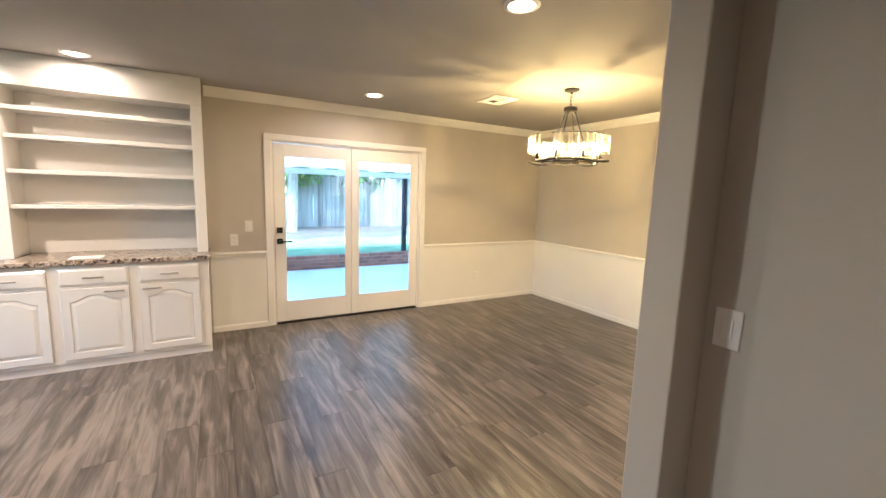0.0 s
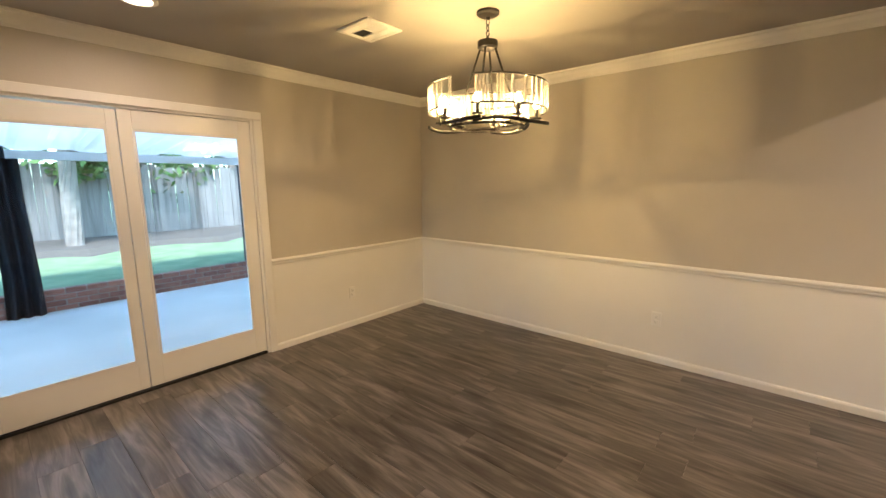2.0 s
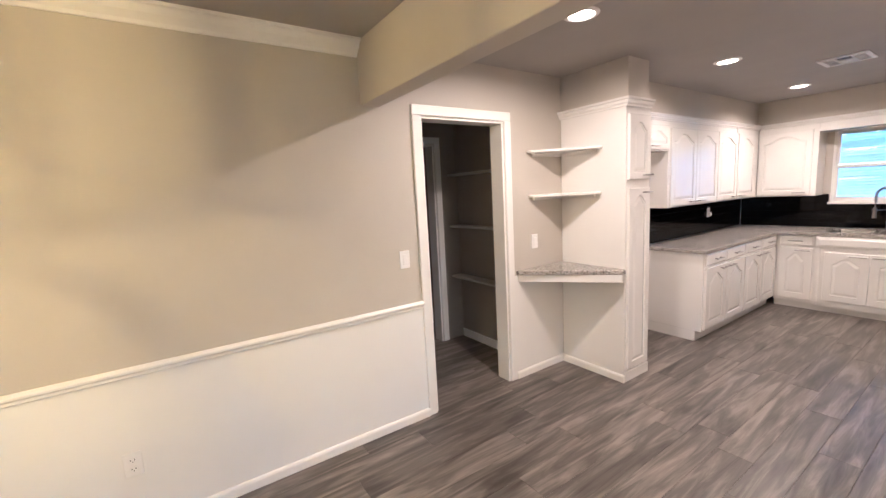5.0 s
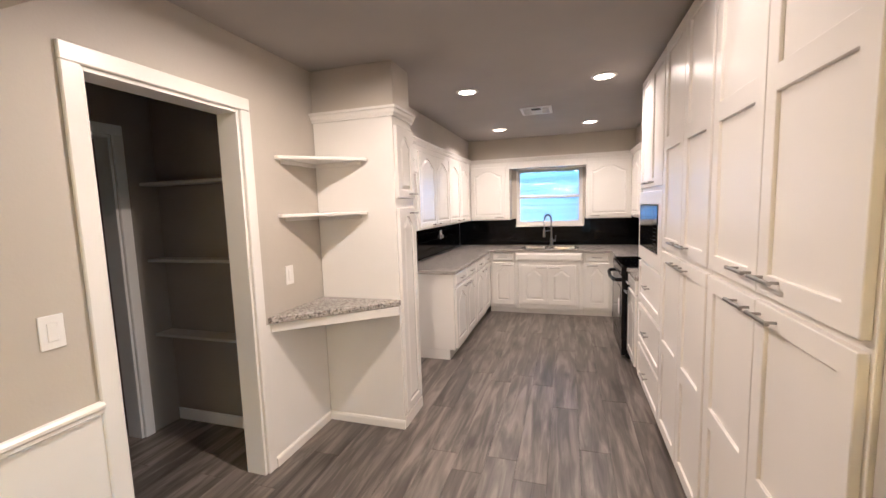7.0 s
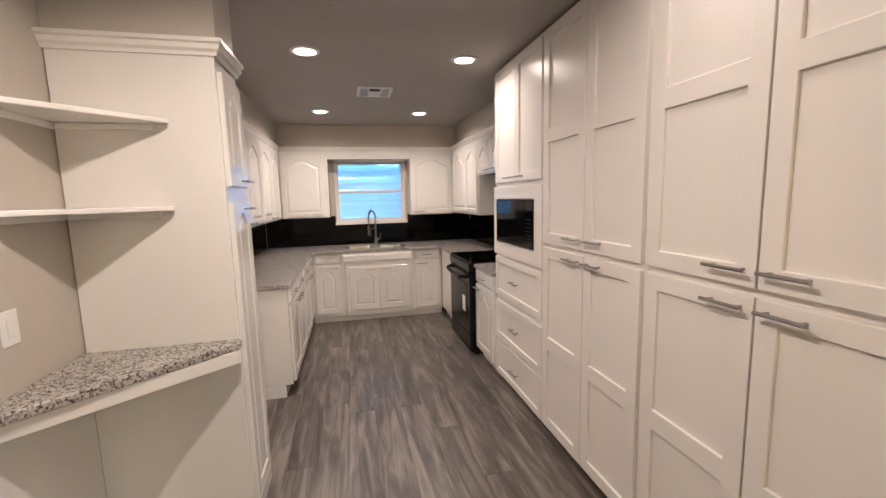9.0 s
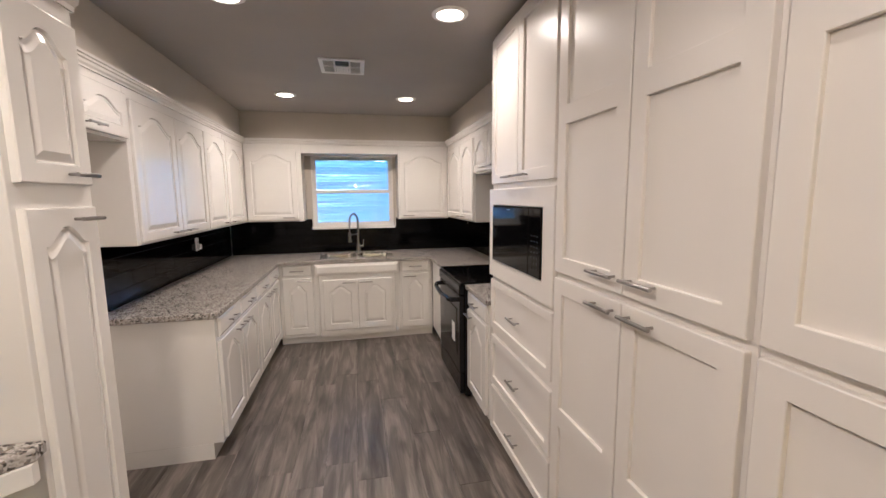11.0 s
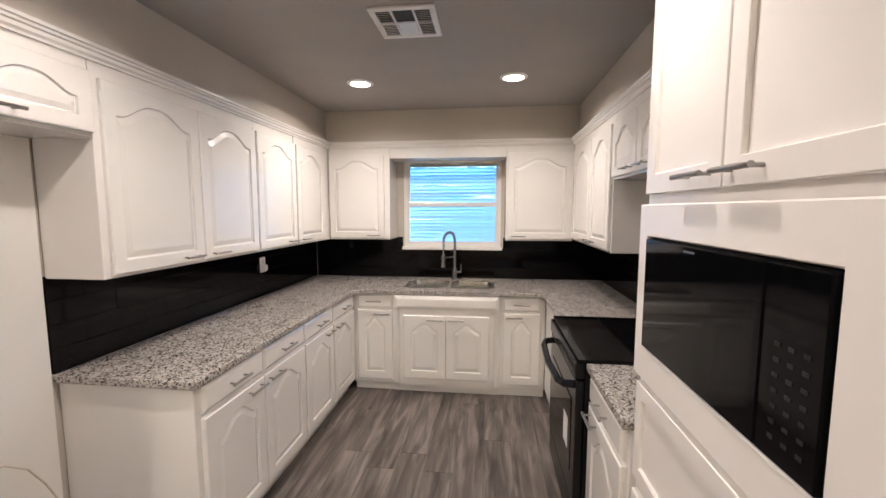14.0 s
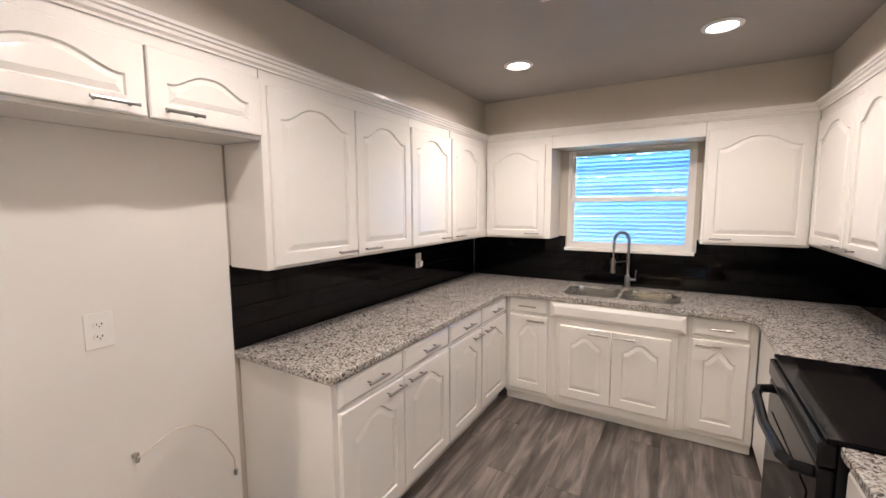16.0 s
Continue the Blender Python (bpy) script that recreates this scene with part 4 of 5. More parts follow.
# ---- corner nook shelves ----
for z, tip, out in ((1.845, -0.075, 4.255), (1.497, -0.072, 4.265)):
    sh = thing("corner_shelf", pose(EX, -0.472, z), "white painted triangular corner shelf on cleats", "shelf", "corner shelves of the nook")
    w, d = EX - out, tip + 0.472
    part("board", prism(bmesh.new(), [(-0.001, 0.001), (-0.001, d), (-0.03, d), (-w, 0.03), (-w, 0.001)], -0.020, 0.0, 0.004), WHITE, sh)
    part("cleat", B(-w + 0.05, -0.021, 0.001, 0.02, -0.045, -0.0205, 0.003), WHITE, sh)
    part("cleat", B(-0.02, -0.001, 0.001, d - 0.05, -0.045, -0.0205, 0.003), WHITE, sh)
ap = thing("counter_bracket", pose(EX, -0.472, 0.80), "white painted apron carrying the triangular granite shelf", "bracket")
bm = bmesh.new()
prism(bm, [(-0.60, 0.03), (-0.60, 0.052), (-0.012, 0.54), (-0.0005, 0.54), (-0.0005, 0.515)], 0.012, 0.0675, 0.003)
part("apron", bm, WHITE, ap)
part("cleat", B(-0.575, -0.026, 0.001, 0.022, 0.02, 0.0675, 0.003), WHITE, ap)
part("cleat", B(-0.022, -0.001, 0.0225, 0.50, 0.02, 0.0675, 0.003), WHITE, ap)

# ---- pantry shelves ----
# The shelves' darker white holds the pantry's shade.
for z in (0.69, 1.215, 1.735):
    solid("pantry_shelf", B(EX + T + 0.002, 5.765, -0.199, -0.07, z - 0.02, z, 0.003), SHADED_SHELF, "empty white pantry shelf with shade put into its colour", "shelf", "pantry shelves")

# ---- built-in bookcase ----
bk = thing("bookcase", pose(-2.35, 4.70, 0), "white built-in bookcase with open shelves above a cabinet", "bookcase")
BW = 2.68
part("base_body", box(B(0, BW, 0.0005, 0.549, 0.06, 0.855, 0.003), 0, BW, 0.012, 0.549, 0, 0.0595), CABINET, bk)
for i in range(5):
    x = BW - 0.095 - 0.41 - i * 0.50
    d = part("drawer_front", slab_front(0.43, 0.135), CABINET, bk, at=(x, 0, 0.69))
    pull(d, 0.215, 0.068, 0.13)
    d = part("door", raised_door(0.43, 0.575, 0.05), CABINET, bk, at=(x, 0, 0.095))
    pull(d, 0.09 if i % 2 == 0 else 0.34, 0.545, 0.13)
part("counter", B(-0.01, BW + 0.02, -0.03, 0.549, 0.8555, 0.895, 0.006, 2), BROWN_GRANITE, bk, "brown speckled granite top")
part("back", B(0.0, BW, 0.52, 0.549, 0.8955, CZ - 0.002), CABINET, bk)
for x in (0.0, BW - 0.085, BW / 2 - 0.04):
    part("upright", B(x, x + 0.085, 0.19, 0.5195, 0.8955, CZ - 0.002, 0.003), CABINET, bk)
for i, z in enumerate((1.315, 1.585, 1.85, 2.06)):
    part("shelf", B(0.0855, BW / 2 - 0.0405, 0.22, 0.5195, z - 0.032, z, 0.003), CABINET, bk)
    part("shelf", B(BW / 2 + 0.0455, BW - 0.0855, 0.22, 0.5195, z - 0.032, z, 0.003), CABINET, bk)
part("head", B(-0.001, BW + 0.001, 0.185, 0.5195, 2.20, CZ - 0.003, 0.003), CABINET, bk)
part("crown", sweep(bmesh.new(), [(BW + 0.002, 0.50), (BW + 0.002, 0.182), (-0.002, 0.182)], [(0, 2.33), (-0.012, 2.33), (-0.02, 2.35), (-0.055, 2.40), (-0.07, 2.425), (-0.07, 2.437), (0, 2.437)]), CABINET, bk)
solid("paper_sheet", B(-0.62, -0.42, 4.74, 4.89, 0.8955, 0.9005), PAPER, "white sheets of paper lying on the bookcase counter", "paper")


# ---- wall plates ----
def plate(m, kind, label, w=0.072, h=0.116):
    t = thing("light_switch" if kind != "outlet" else "wall_outlet", m, label, "switch" if kind != "outlet" else "outlet")
    part("plate", B(-w / 2, w / 2, -0.006, 0.0, -h / 2, h / 2, 0.002), PLASTIC, t)
    if kind == "switch":
        part("rocker", B(-0.016, 0.016, -0.010, -0.0062, -0.032, 0.032, 0.002), PLASTIC, t)
    elif kind == "outlet":
        for z in (-0.022, 0.022):
            r = part("socket", lathe(bmesh.new(), [(0.0185, 0.0), (0.0185, 0.0015), (0.0165, 0.0025)], 20), PLASTIC, t, at=pose(0, -0.0061, z, 90) @ Matrix.Diagonal((1, 0.82, 1, 1)))
            for x in (-0.0075, 0.0075):
                part("slot", B(x - 0.0016, x + 0.0016, -0.002, 0.007, 0.0026, 0.0031), SLOT, r)
            part("slot", B(-0.0022, 0.0022, -0.011, -0.006, 0.0026, 0.0031), SLOT, r)
        part("screw", lathe(bmesh.new(), [(0.003, 0), (0.003, 0.001), (0.002, 0.0014)], 10), PLASTIC, t, at=pose(0, -0.0061, 0, 90))
    return t


plate(pose(0.70, NY, 1.10), "switch", "white wall switch beside the patio doors")
plate(pose(0.56, NY, 0.958), "outlet", "white wall outlet above the chair rail")
plate(pose(3.58, NY - 0.006, 0.362), "outlet", "white outlet low on the wainscot")
plate(pose(EX - 0.006, 2.60, 0.368, 0, 0, -90), "outlet", "white outlet low on the wainscot")
plate(pose(EX, 1.083, 1.133, 0, 0, -90), "switch", "white wall switch beside the pantry doorway")
plate(pose(EX, -0.135, 1.118, 0, 0, -90), "switch", "white blank wall plate in the nook")
plate(pose(EX - 0.006, -1.218, 1.123, 0, 0, -90), "outlet", "large white outlet in the fridge space", 0.085, 0.13)
plate(pose(1.68, 1.172, 1.135, 0, 0, -90), "switch", "white wall switch on the wall end")
pl = plate(pose(EX - 0.011, -3.24, 1.135, 0, 0, -90), "outlet", "white outlet with a plug in the backsplash")
part("plug", B(-0.02, 0.02, -0.035, -0.0085, -0.045, 0.0, 0.004), PLASTIC, pl)

tb = thing("water_line", pose(EX - 0.006, -1.29, 0.61, 0, 0, -90), "thin water line dangling from its valve in the fridge space", "tube")
part("valve", rod(rod(bmesh.new(), (0, 0, 0), (0, -0.03, 0), 0.009), (0, -0.025, -0.02), (0, -0.025, 0.015), 0.007), NICKEL, tb)
part("tube", tube(bmesh.new(), [(0.0, -0.03, 0.0), (0.05, -0.05, 0.03), (0.11, -0.07, 0.065), (0.18, -0.08, 0.06), (0.25, -0.08, 0.0), (0.31, -0.07, -0.10), (0.36, -0.05, -0.2), (0.372, -0.035, -0.27)], 0.0035, 6), COPPER, tb)
part("fitting", rod(bmesh.new(), (0.372, -0.035, -0.27), (0.375, -0.03, -0.295), 0.008), NICKEL, tb)


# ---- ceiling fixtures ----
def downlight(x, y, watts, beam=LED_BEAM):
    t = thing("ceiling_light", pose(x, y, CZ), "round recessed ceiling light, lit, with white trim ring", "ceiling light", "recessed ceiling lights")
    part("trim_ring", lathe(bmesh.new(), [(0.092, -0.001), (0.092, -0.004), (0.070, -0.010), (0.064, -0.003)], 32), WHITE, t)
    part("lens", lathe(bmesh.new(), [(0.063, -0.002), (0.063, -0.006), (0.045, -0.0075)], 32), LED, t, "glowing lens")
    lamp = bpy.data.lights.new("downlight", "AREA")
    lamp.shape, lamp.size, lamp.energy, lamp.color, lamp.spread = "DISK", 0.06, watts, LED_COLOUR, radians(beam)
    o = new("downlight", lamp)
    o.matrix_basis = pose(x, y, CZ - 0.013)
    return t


# The weak one at (2.744, 0.41) is unseen, added to brighten the pantry doors.
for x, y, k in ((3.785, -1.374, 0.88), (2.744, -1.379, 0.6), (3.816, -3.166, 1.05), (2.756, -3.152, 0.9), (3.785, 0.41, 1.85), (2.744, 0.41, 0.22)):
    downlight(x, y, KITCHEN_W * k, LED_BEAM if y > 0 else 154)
# The last two are unseen, added to light the bookcase and the hall.
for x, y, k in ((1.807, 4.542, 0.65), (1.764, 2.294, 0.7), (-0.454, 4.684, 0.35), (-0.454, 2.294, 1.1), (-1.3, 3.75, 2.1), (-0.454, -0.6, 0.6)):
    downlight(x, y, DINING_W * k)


def ceiling_vent(x, y, w, h, m=None):
    t = thing("ceiling_vent", pose(x, y, CZ), "white louvred ceiling air vent", "vent")
    part("backing", B(-w / 2 + 0.02, w / 2 - 0.02, -h / 2 + 0.02, h / 2 - 0.02, -0.002, -0.0005), SLOT, t)
    bm = bmesh.new()
    for a in ((-w / 2, w / 2, -h / 2, -h / 2 + 0.028), (-w / 2, w / 2, h / 2 - 0.028, h / 2), (-w / 2, -w / 2 + 0.028, -h / 2 + 0.0281, h / 2 - 0.0281), (w / 2 - 0.028, w / 2, -h / 2 + 0.0281, h / 2 - 0.0281)):
        box(bm, *a, -0.012, -0.0005, 0.003)
    box(bm, -0.055, -0.045, -h / 2 + 0.028, h / 2 - 0.028, -0.010, -0.001)
    box(bm, 0.045, 0.055, -h / 2 + 0.028, h / 2 - 0.028, -0.010, -0.001)
    box(bm, -w / 2 + 0.028, w / 2 - 0.028, -0.005, 0.005, -0.010, -0.001)
    part("frame", bm, VENT, t)
    k = int((h - 0.07) / 0.016)
    for i in range(k):
        yy = -h / 2 + 0.036 + i * (h - 0.072) / (k - 1)
        if abs(yy) < 0.008:
            continue
        for x0, x1 in ((-w / 2 + 0.0285, -0.0555), (0.0555, w / 2 - 0.0285)):
            part("slat", B(x0, x1, -0.005, 0.005, -0.0008, 0.0008), VENT, t, at=pose(0, yy, -0.007, -38))
    for i in range(5):
        xx = -0.034 + i * 0.017
        part("slat", B(-0.0082, 0.0082, -h / 2 + 0.0285, -0.0055, -0.0008, 0.0008), VENT, t, at=pose(xx, 0, -0.007, 0, 14))
    return t


ceiling_vent(3.30, -2.29, 0.30, 0.31)
ceiling_vent(2.885, 3.98, 0.28, 0.31)

# ---- chandelier ----
ch = thing("chandelier", pose(3.165, 3.27, CZ), "dark bronze chandelier with curved crystal shades, lit", "chandelier")
part("canopy", lathe(bmesh.new(), [(0.065, -0.0005), (0.065, -0.012), (0.05, -0.022), (0.012, -0.028), (0.010, -0.04)], 28), IRON, ch)
bm = bmesh.new()
for i in range(4):
    z = -0.055 - i * 0.03
    ring = [(0.010 * math.cos(a) * (1 if i % 2 else 0), 0.010 * math.cos(a) * (0 if i % 2 else 1), z + 0.018 * math.sin(a)) for a in [2 * math.pi * k / 12 for k in range(13)]]
    tube(bm, ring, 0.003, 6)
part("chain", bm, IRON, ch)
part("hub", lathe(bmesh.new(), [(0.012, -0.150), (0.055, -0.155), (0.058, -0.160), (0.058, -0.190), (0.045, -0.200), (0.010, -0.202)], 28), IRON, ch)
for k in range(4):
    a = radians(20 + 90 * k)
    c, s = math.cos(a), math.sin(a)
    part("hanging_rod", rod(bmesh.new(), (0.045 * c, 0.045 * s, -0.195), (0.125 * c, 0.125 * s, -0.42), 0.006, 8), IRON, ch)
part("inner_ring", lathe(bmesh.new(), [(0.205, -0.640), (0.205, -0.628), (0.222, -0.628), (0.222, -0.640)], 48, ring=True), IRON, ch)
for k in range(4):
    a = radians(20 + 90 * k)
    c, s = math.cos(a), math.sin(a)
    part("upright", rod(bmesh.new(), (0.125 * c, 0.125 * s, -0.42), (0.212 * c, 0.212 * s, -0.635), 0.005, 8), IRON, ch)
# wavy arms that sweep out from the ring, each with two candle cups
for k in range(4):
    a0 = radians(15 + 90 * k)
    pts = []
    for i in range(13):
        u = i / 12
        a = a0 + u * radians(105)
        r = 0.225 + 0.125 * (0.5 - 0.5 * math.cos(math.pi * u))
        pts.append((r * math.cos(a), r * math.sin(a), -0.622 + 0.012 * math.sin(2 * math.pi * u)))
    part("arm", tube(bmesh.new(), pts, 0.0105, 8), IRON, ch)
CRYS = bmesh.new()
box(CRYS, -0.0085, 0.0085, -0.005, 0.005, -0.075, 0.075, 0.003)
CRYS = done(CRYS, "prism")
CRYS.materials.append(CRYSTAL)
BUL = lathe(bmesh.new(), [(0.006, 0.0), (0.016, 0.014), (0.017, 0.028), (0.010, 0.046), (0.002, 0.058)], 14)
BUL = done(BUL, "bulb", True)
BUL.materials.append(BULB)
# two tall outer shades and two lower inner ones
for r, a0, a1, zc, big in ((0.345, 201, 325, -0.482, 0.9), (0.345, 100, 182, -0.482, 0.9), (0.345, 335, 448, -0.482, 0.9), (0.24, 120, 250, -0.545, 0.75), (0.24, 280, 400, -0.545, 0.75)):
    zt, zb = zc + 0.078 * big, zc - 0.078 * big
    shade = None
    for z, name in ((zt, "shade_band"), (zb, "shade_band")):
        pts = [(r * math.cos(radians(a)), r * math.sin(radians(a)), z) for a in np.linspace(a0, a1, 25)]
        b_ = part(name, tube(bmesh.new(), pts, 0.0045, 6), IRON, ch)
        shade = shade or b_
    kk = int(radians(a1 - a0) * r / 0.0185)
    for i in range(kk):
        a = radians(a0 + (i + 0.5) * (a1 - a0) / kk)
        o = new("prism", CRYS)
        o.parent = shade
        o.matrix_basis = Matrix.Translation((r * math.cos(a), r * math.sin(a), zc)) @ pose(0, 0, 0, 0, 0, math.degrees(a) + 90) @ Matrix.Diagonal((1, 1, big * 0.97, 1))
for k in range(8):
    a = radians(25 + 45 * k)
    r = 0.285 if k % 2 else 0.34 - 0.055
    c, s = r * math.cos(a), r * math.sin(a)
    part("candle_cup", lathe(bmesh.new(), [(0.004, -0.62), (0.004, -0.605), (0.030, -0.601), (0.032, -0.595), (0.011, -0.594), (0.011, -0.545), (0.002, -0.544)], 16, (c, s, 0)), IRON, ch)
    o = new("bulb", BUL)
    o.parent = ch
    o.matrix_basis = Matrix.Translation((c, s, -0.544))
    if k not in (0, 3, 5):
        continue
    lamp = bpy.data.lights.new("chandelier_bulb", "POINT")
    lamp.energy, lamp.color, lamp.shadow_soft_size = CHANDELIER_W, BULB_COLOUR, 0.004
    o = new("chandelier_bulb", lamp)
    o.location = (3.165 + c, 3.27 + s, CZ - 0.526)

# ---- outside: patio, garden ----
bm = bmesh.new()
g = [[bm.verts.new((-60 + i * 6, y, -0.16 if y < 8.9 else 0.10 + 0.02 * math.sin(i * 1.7 + y) + (0.1 if y > 12 else 0))) for i in range(21)] for y in (-60, -20, 5.5, 8.84, 8.90, 10, 12, 14.5, 18, 30, 60, 200)]
for a, b in zip(g, g[1:]):
    for i in range(20):
        bm.faces.new((a[i], a[i + 1], b[i + 1], b[i]))
structure("ground", bm, GRASS, "green lawn behind the house", "lawn")
bm = bmesh.new()
rows_ = [[bm.verts.new((-9 + i * 0.5, y + (0.18 * math.sin(i * 1.3) + 0.12 * math.sin(i * 2.9) if y < 13 else 0), z)) for i in range(51)] for y, z in ((12.3, 0.05), (12.8, 0.215), (14.5, 0.26))]
for a, b in zip(rows_, rows_[1:]):
    for i in range(50):
        bm.faces.new((a[i], a[i + 1], b[i + 1], b[i]))
structure("leaf_litter", bm, LITTER, "bare earth and dry leaves along the fence", "ground")
structure("patio", B(-4, 9, NY + 0.152, 8.70, -0.155, -0.07), CONCRETE, "pale concrete patio slab", "patio")
bm = bmesh.new()
k = 0
n_ = 170
cols = []
for i in range(n_ + 1):
    x = -4 + i * 13.0 / n_
    z = 0.012 * (1 if (i // 4) % 2 else -1)
    cols.append((x, z))
lo = [[bm.verts.new((x, y, zz + z)) for x, z in cols] for y, zz in ((NY + 0.152, 2.30), (9.05, 1.93))]
for i in range(n_):
    bm.faces.new((lo[0][i], lo[0][i + 1], lo[1][i + 1], lo[1][i]))
bmesh.ops.solidify(bm, geom=bm.faces[:], thickness=0.004)
structure("patio_cover", bm, METAL_ROOF, "white corrugated metal patio cover", "roof")
structure("patio_beam", B(-4, 9, 8.86, 8.96, 1.80, 1.905, 0.004), METAL_ROOF, "white beam under the patio cover's edge", "beam")
for x in (4.10, -2.2, 7.2):
    solid("patio_post", B(x - 0.045, x + 0.045, 8.86, 8.95, 0.08, 1.80, 0.004), CURTAIN, "slim dark post of the patio cover", "post", "patio posts")
cu = bmesh.new()
rings = []
for z in (0.0, 0.5, 1.0, 1.4, 1.86):
    wid = 0.17 - 0.02 * math.sin(z * 1.2)
    rings.append([cu.verts.new((1.36 + (u - 0.5) * 2 * wid + 0.01 * math.sin(z * 3), 8.60 + 0.035 * math.sin(u * 6.5 * math.pi), z - 0.07)) for u in [i / 40 for i in range(41)]])
for a, b in zip(rings, rings[1:]):
    for i in range(40):
        cu.faces.new((a[i], a[i + 1], b[i + 1], b[i]))
bmesh.ops.solidify(cu, geom=cu.faces[:], thickness=0.012)
cur = thing("patio_curtain", pose(0, 0, 0), "dark navy curtain gathered at a patio post", "curtain")
part("drape", cu, CURTAIN, cur, smooth=True)
part("post", B(1.315, 1.405, 8.64, 8.70, -0.07, 1.93), CURTAIN, cur)


def tree(x, y, h, spread, seed):
    rnd = random.Random(seed)
    t = thing("tree", pose(x, y, 0.15), "leafy tree with a pale trunk behind the lawn", "tree", "trees along the fence")
    bm = bmesh.new()
    tube(bm, [(0, 0, -0.1), (0.03, 0, h * 0.2), (0.10, 0.05, h * 0.45), (0.05, 0.1, h * 0.7)], 0.16, 10)
    for k in range(6):
        a = rnd.uniform(0, 6.28)
        z = h * rnd.uniform(0.35, 0.6)
        rod(bm, (0.06, 0.05, z), (math.cos(a) * spread * 0.6, math.sin(a) * spread * 0.6, z + h * 0.25), 0.07, 8, 0.02)
    part("trunk", bm, BARK, t)
    vs, fs = [], []
    clumps = [(rnd.gauss(0, spread * 0.45), rnd.gauss(0, spread * 0.4), h * rnd.uniform(0.30, 1.05), rnd.uniform(0.35, 0.8)) for _ in range(46)]
    for cx, cy, cz, cr in clumps:
        for _ in range(95):
            d = Vector((rnd.gauss(0, 1), rnd.gauss(0, 1), rnd.gauss(0, 0.8))).normalized() * cr * rnd.uniform(0.5, 1.05)
            p = Vector((cx, cy, cz)) + d
            u = Vector((rnd.gauss(0, 1), rnd.gauss(0, 1), rnd.gauss(0, 1))).normalized() * 0.11
            v = u.cross(Vector((rnd.gauss(0, 1), rnd.gauss(0, 1), rnd.gauss(0, 1)))).normalized() * 0.055
            i = len(vs)
            vs += [p - u, p + v, p + u, p - v]
            fs.append((i, i + 1, i + 2, i + 3))
    me = bpy.data.meshes.new("crown")
    me.from_pydata([tuple(v) for v in vs], [], fs)
    me.materials.append(LEAF)
    c = new("crown", me)
    c.parent = t
    return t


tree(2.4, 13.3, 5.2, 2.2, 1)
tree(6.6, 15.6, 5.0, 2.4, 2)
tree(10.5, 16.0, 5.5, 2.6, 3)
tree(-0.8, 15.8, 5.0, 2.4, 4)
tree(4.2, 16.8, 4.4, 2.2, 5)
tree(3.2, -9.5, 5.0, 2.6, 6)

# ---- pieces: backsplash tiles, bricks, fence boards, floor planks ----
def piece_mesh(name, w, d, h, mat_, bev=0.0015):
    me = done(B(0, w, 0, d, 0, h, bev), name)
    me.materials.append(mat_)
    return me


TW, TH, TT = 0.30, 0.0985, 0.008


def backsplash(name, m, length, z0, rows, skip, label):
    base = structure(name, B(0, length, -0.004, -0.0005, 0, rows * (TH + 0.0015)), GROUT, label, "backsplash")
    base.matrix_basis = m @ Matrix.Translation((0, 0, z0))
    cache = {}
    for r in range(rows):
        x = -TW / 2 if r % 2 else 0.0
        while x < length - 0.01:
            a, b = max(x, 0), min(x + TW, length)
            zc = z0 + (r + 0.5) * TH
            for s0, s1, sz in skip:
                if zc > sz:
                    if a >= s0 and b <= s1:
                        a = b
                    elif a < s0 < b:
                        b = s0
                    elif a < s1 < b:
                        a = s1
            if b - a > 0.01:
                key = round(b - a, 3)
                if key not in cache:
                    me = done(B(0, b - a - 0.0015, -TT - 0.003, -0.0042, 0, TH, 0.0012), "tile")
                    me.materials.append(TILE)
                    cache[key] = me
                o = new("tile", cache[key])
                o.parent = base
                o.matrix_basis = pose(a, 0, r * (TH + 0.0015), random.uniform(-0.25, 0.25), 0, random.uniform(-0.15, 0.15))
            x += TW
    return base


backsplash("backsplash_east", E(EX, -1.715), 2.52, 0.893, 4, [], "black glazed tile backsplash above the long counter")
backsplash("backsplash_south", S(EX - 0.014, SY), 2.79, 0.893, 3, [(EX - 0.014 - 3.745, EX - 0.014 - 2.805, 1.17)], "black glazed tile backsplash behind the sink")
backsplash("backsplash_south", S(EX - 0.014, SY) , 0.89, 1.1925, 1, [], "black glazed tile backsplash beside the window")
backsplash("backsplash_south", S(2.775, SY), 0.91, 1.1925, 1, [], "black glazed tile backsplash beside the window")
backsplash("backsplash_west", Wm(WX, SY + 0.014), 2.62, 0.893, 4, [], "black glazed tile backsplash behind the stove")

# low brick wall round the patio
bw = structure("brick_wall", B(-4, 9, 8.722, 8.84, -0.16, 0.195), MORTAR, "low red brick wall at the patio's edge", "brick wall")
me = piece_mesh("brick", 0.20, 0.115, 0.062, BRICK, 0.004)
for r in range(5):
    for i in range(34):
        o = new("brick", me)
        o.parent = bw
        o.matrix_basis = pose(-0.6 + i * 0.212 + (0.106 if r % 2 else 0) + random.uniform(-0.002, 0.002), 8.712 + random.uniform(-0.002, 0.002), -0.155 + r * 0.0725, 0, 0, random.uniform(-0.4, 0.4))

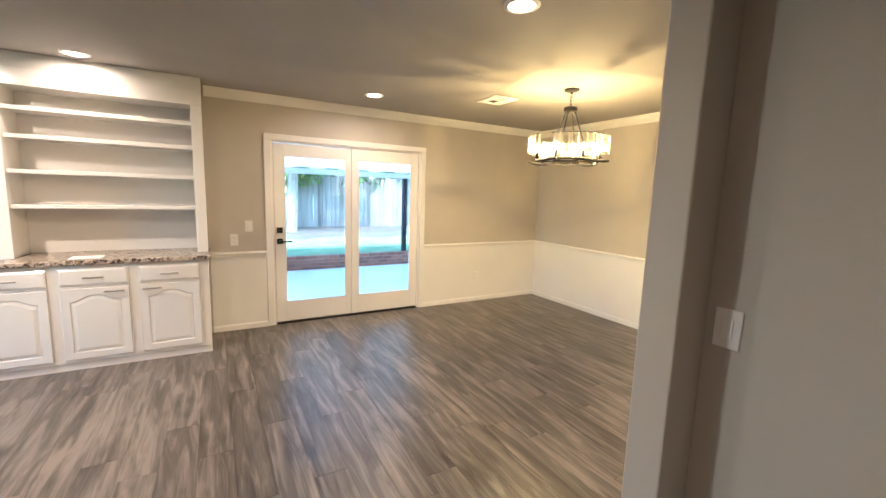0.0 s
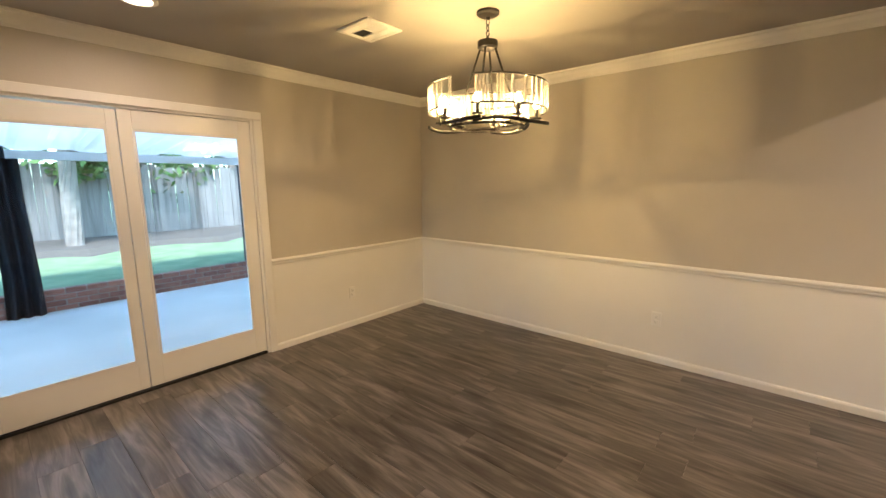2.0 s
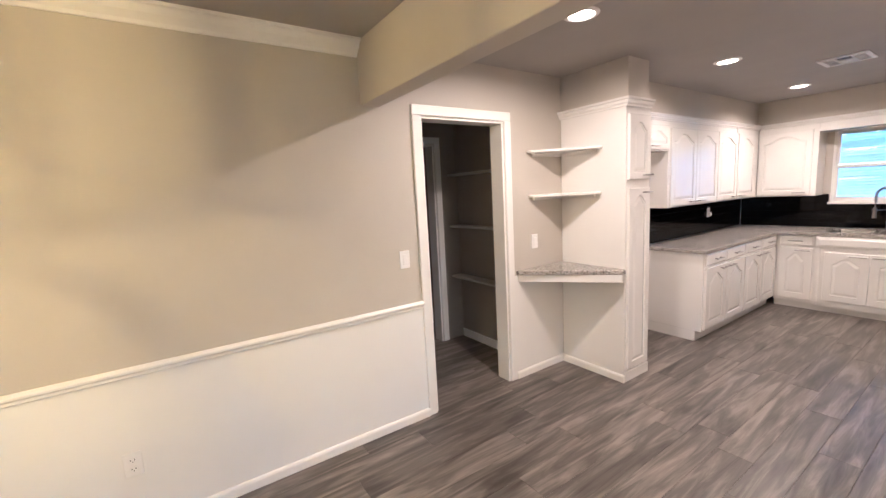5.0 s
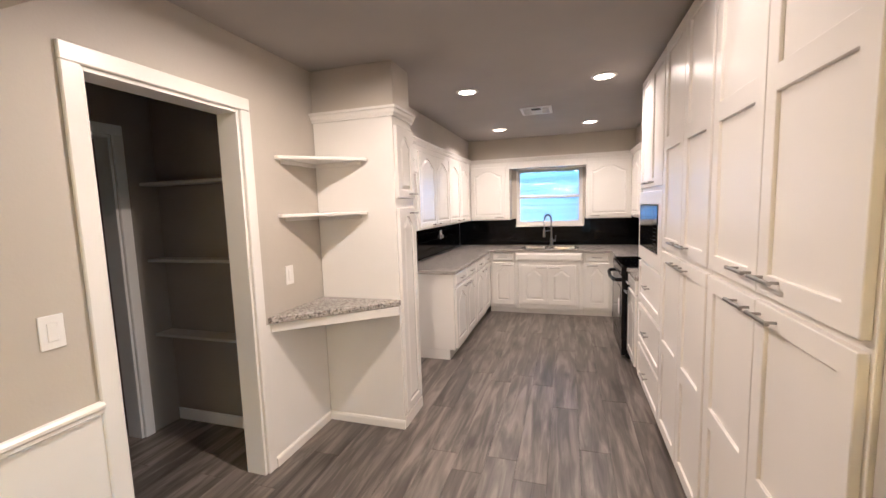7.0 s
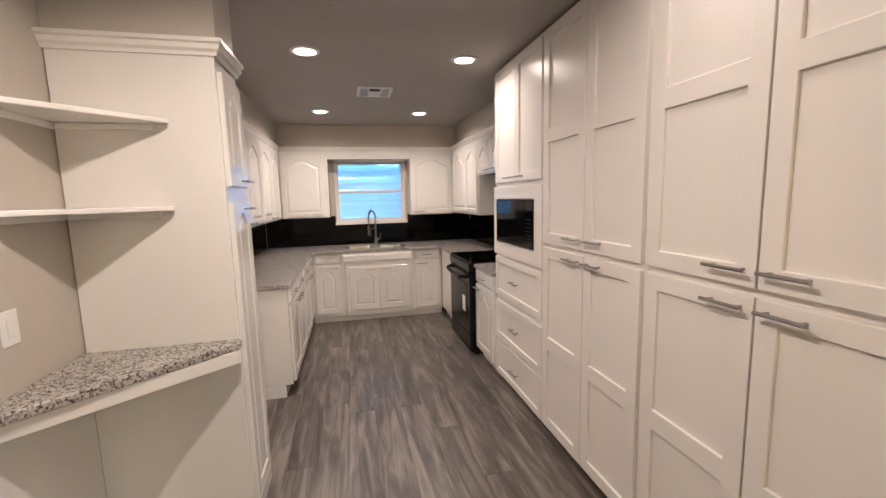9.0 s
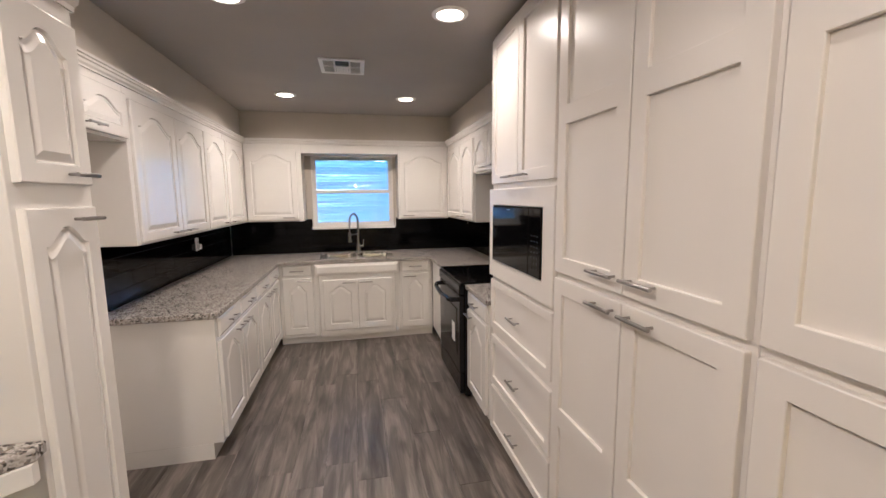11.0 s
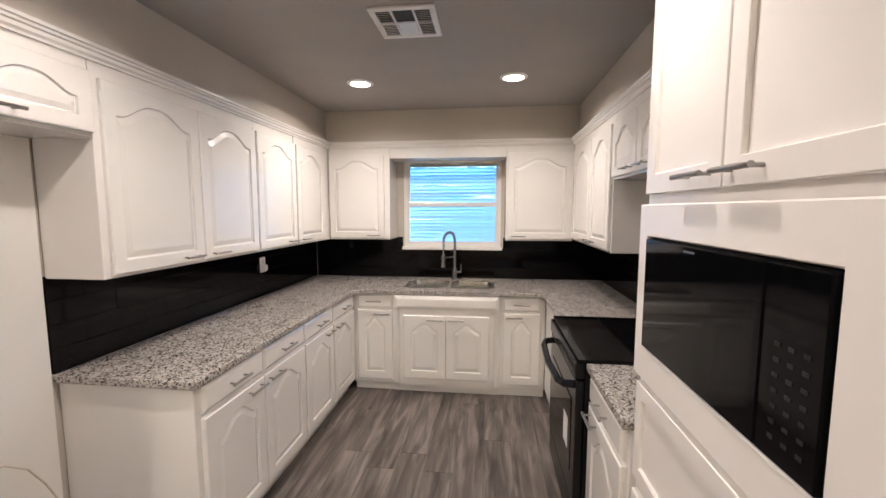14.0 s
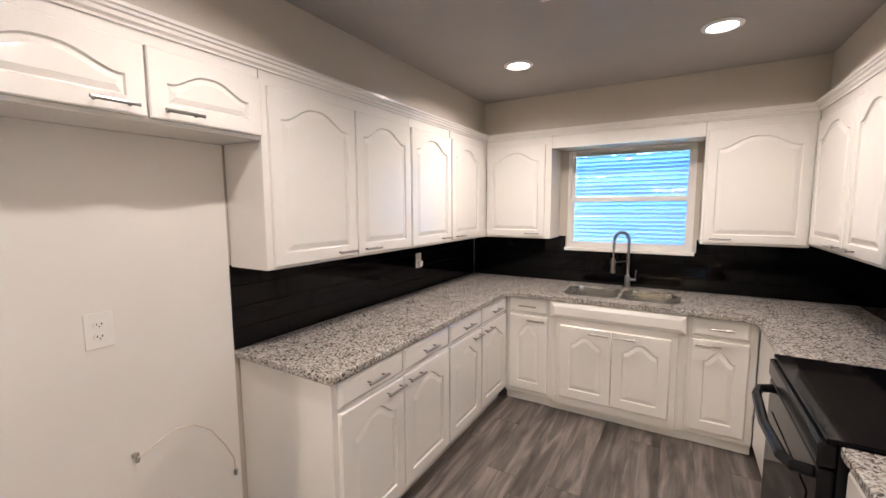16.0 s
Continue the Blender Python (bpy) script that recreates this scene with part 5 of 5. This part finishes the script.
fe = structure("fence", B(-8, 16, 14.55, 14.60, 0.35, 0.44), FENCE, "weathered grey wooden board fence", "fence")
part("rail", B(-8, 16, 14.55, 14.60, 1.55, 1.64), FENCE, fe)
fms = [piece_mesh("board", 0.138, 0.02, h, FENCE, 0.003) for h in (1.86, 1.88, 1.83)]
for i in range(168):
    o = new("board", fms[i % 3])
    o.parent = fe
    o.matrix_basis = pose(-8 + i * 0.143, 14.525 + random.uniform(-0.006, 0.006), 0.13 + random.uniform(-0.02, 0.02), 0, random.uniform(-0.6, 0.6), 0)

# vinyl planks, laid north to south
fl = structure("floor", B(-3.48, -3.47, 5.2, 5.21, -0.0055, -0.005), GROUT, "grey-brown wood-look vinyl plank floor", "floor")
PW, PL = 0.178, 1.22
pm = {}
vs, fs = [], []
count = 0
i = 0
x = -3.48
while x < 6.9:
    off = random.uniform(0, PL)
    y = -4.25 - off
    x1 = min(x + PW, 6.9)
    while y < NY:
        a, b = max(y, -4.25), min(y + PL, NY)
        near = 0.2 < x < 4.66 and b - a > 0.05 and not (x < 1.6 and a < 0.6)
        if b - a > 0.02:
            if near and count < 290:
                key = (round(b - a, 3), round(x1 - x, 3))
                if key not in pm:
                    me = done(B(0, x1 - x - 0.0012, 0, b - a - 0.0012, -0.005, 0.0, 0.0008), "plank")
                    me.materials.append(PLANKS)
                    pm[key] = me
                o = new("plank", pm[key])
                o.parent = fl
                o.matrix_basis = Matrix.Translation((x, a, 0))
                count += 1
            else:
                k = len(vs)
                X0, X1, Y0, Y1 = x, x1 - 0.0012, a, b - 0.0012
                vs += [(X0, Y0, -0.005), (X1, Y0, -0.005), (X1, Y1, -0.005), (X0, Y1, -0.005), (X0, Y0, 0), (X1, Y0, 0), (X1, Y1, 0), (X0, Y1, 0)]
                fs += [(k + 4, k + 5, k + 6, k + 7), (k, k + 1, k + 5, k + 4), (k + 1, k + 2, k + 6, k + 5), (k + 2, k + 3, k + 7, k + 6), (k + 3, k, k + 4, k + 7)]
        y += PL
    x += PW
me = bpy.data.meshes.new("planks")
me.from_pydata(vs, [], fs)
me.materials.append(PLANKS)
o = new("planks", me)
o.parent = fl
tagged(o, kind="stuff")
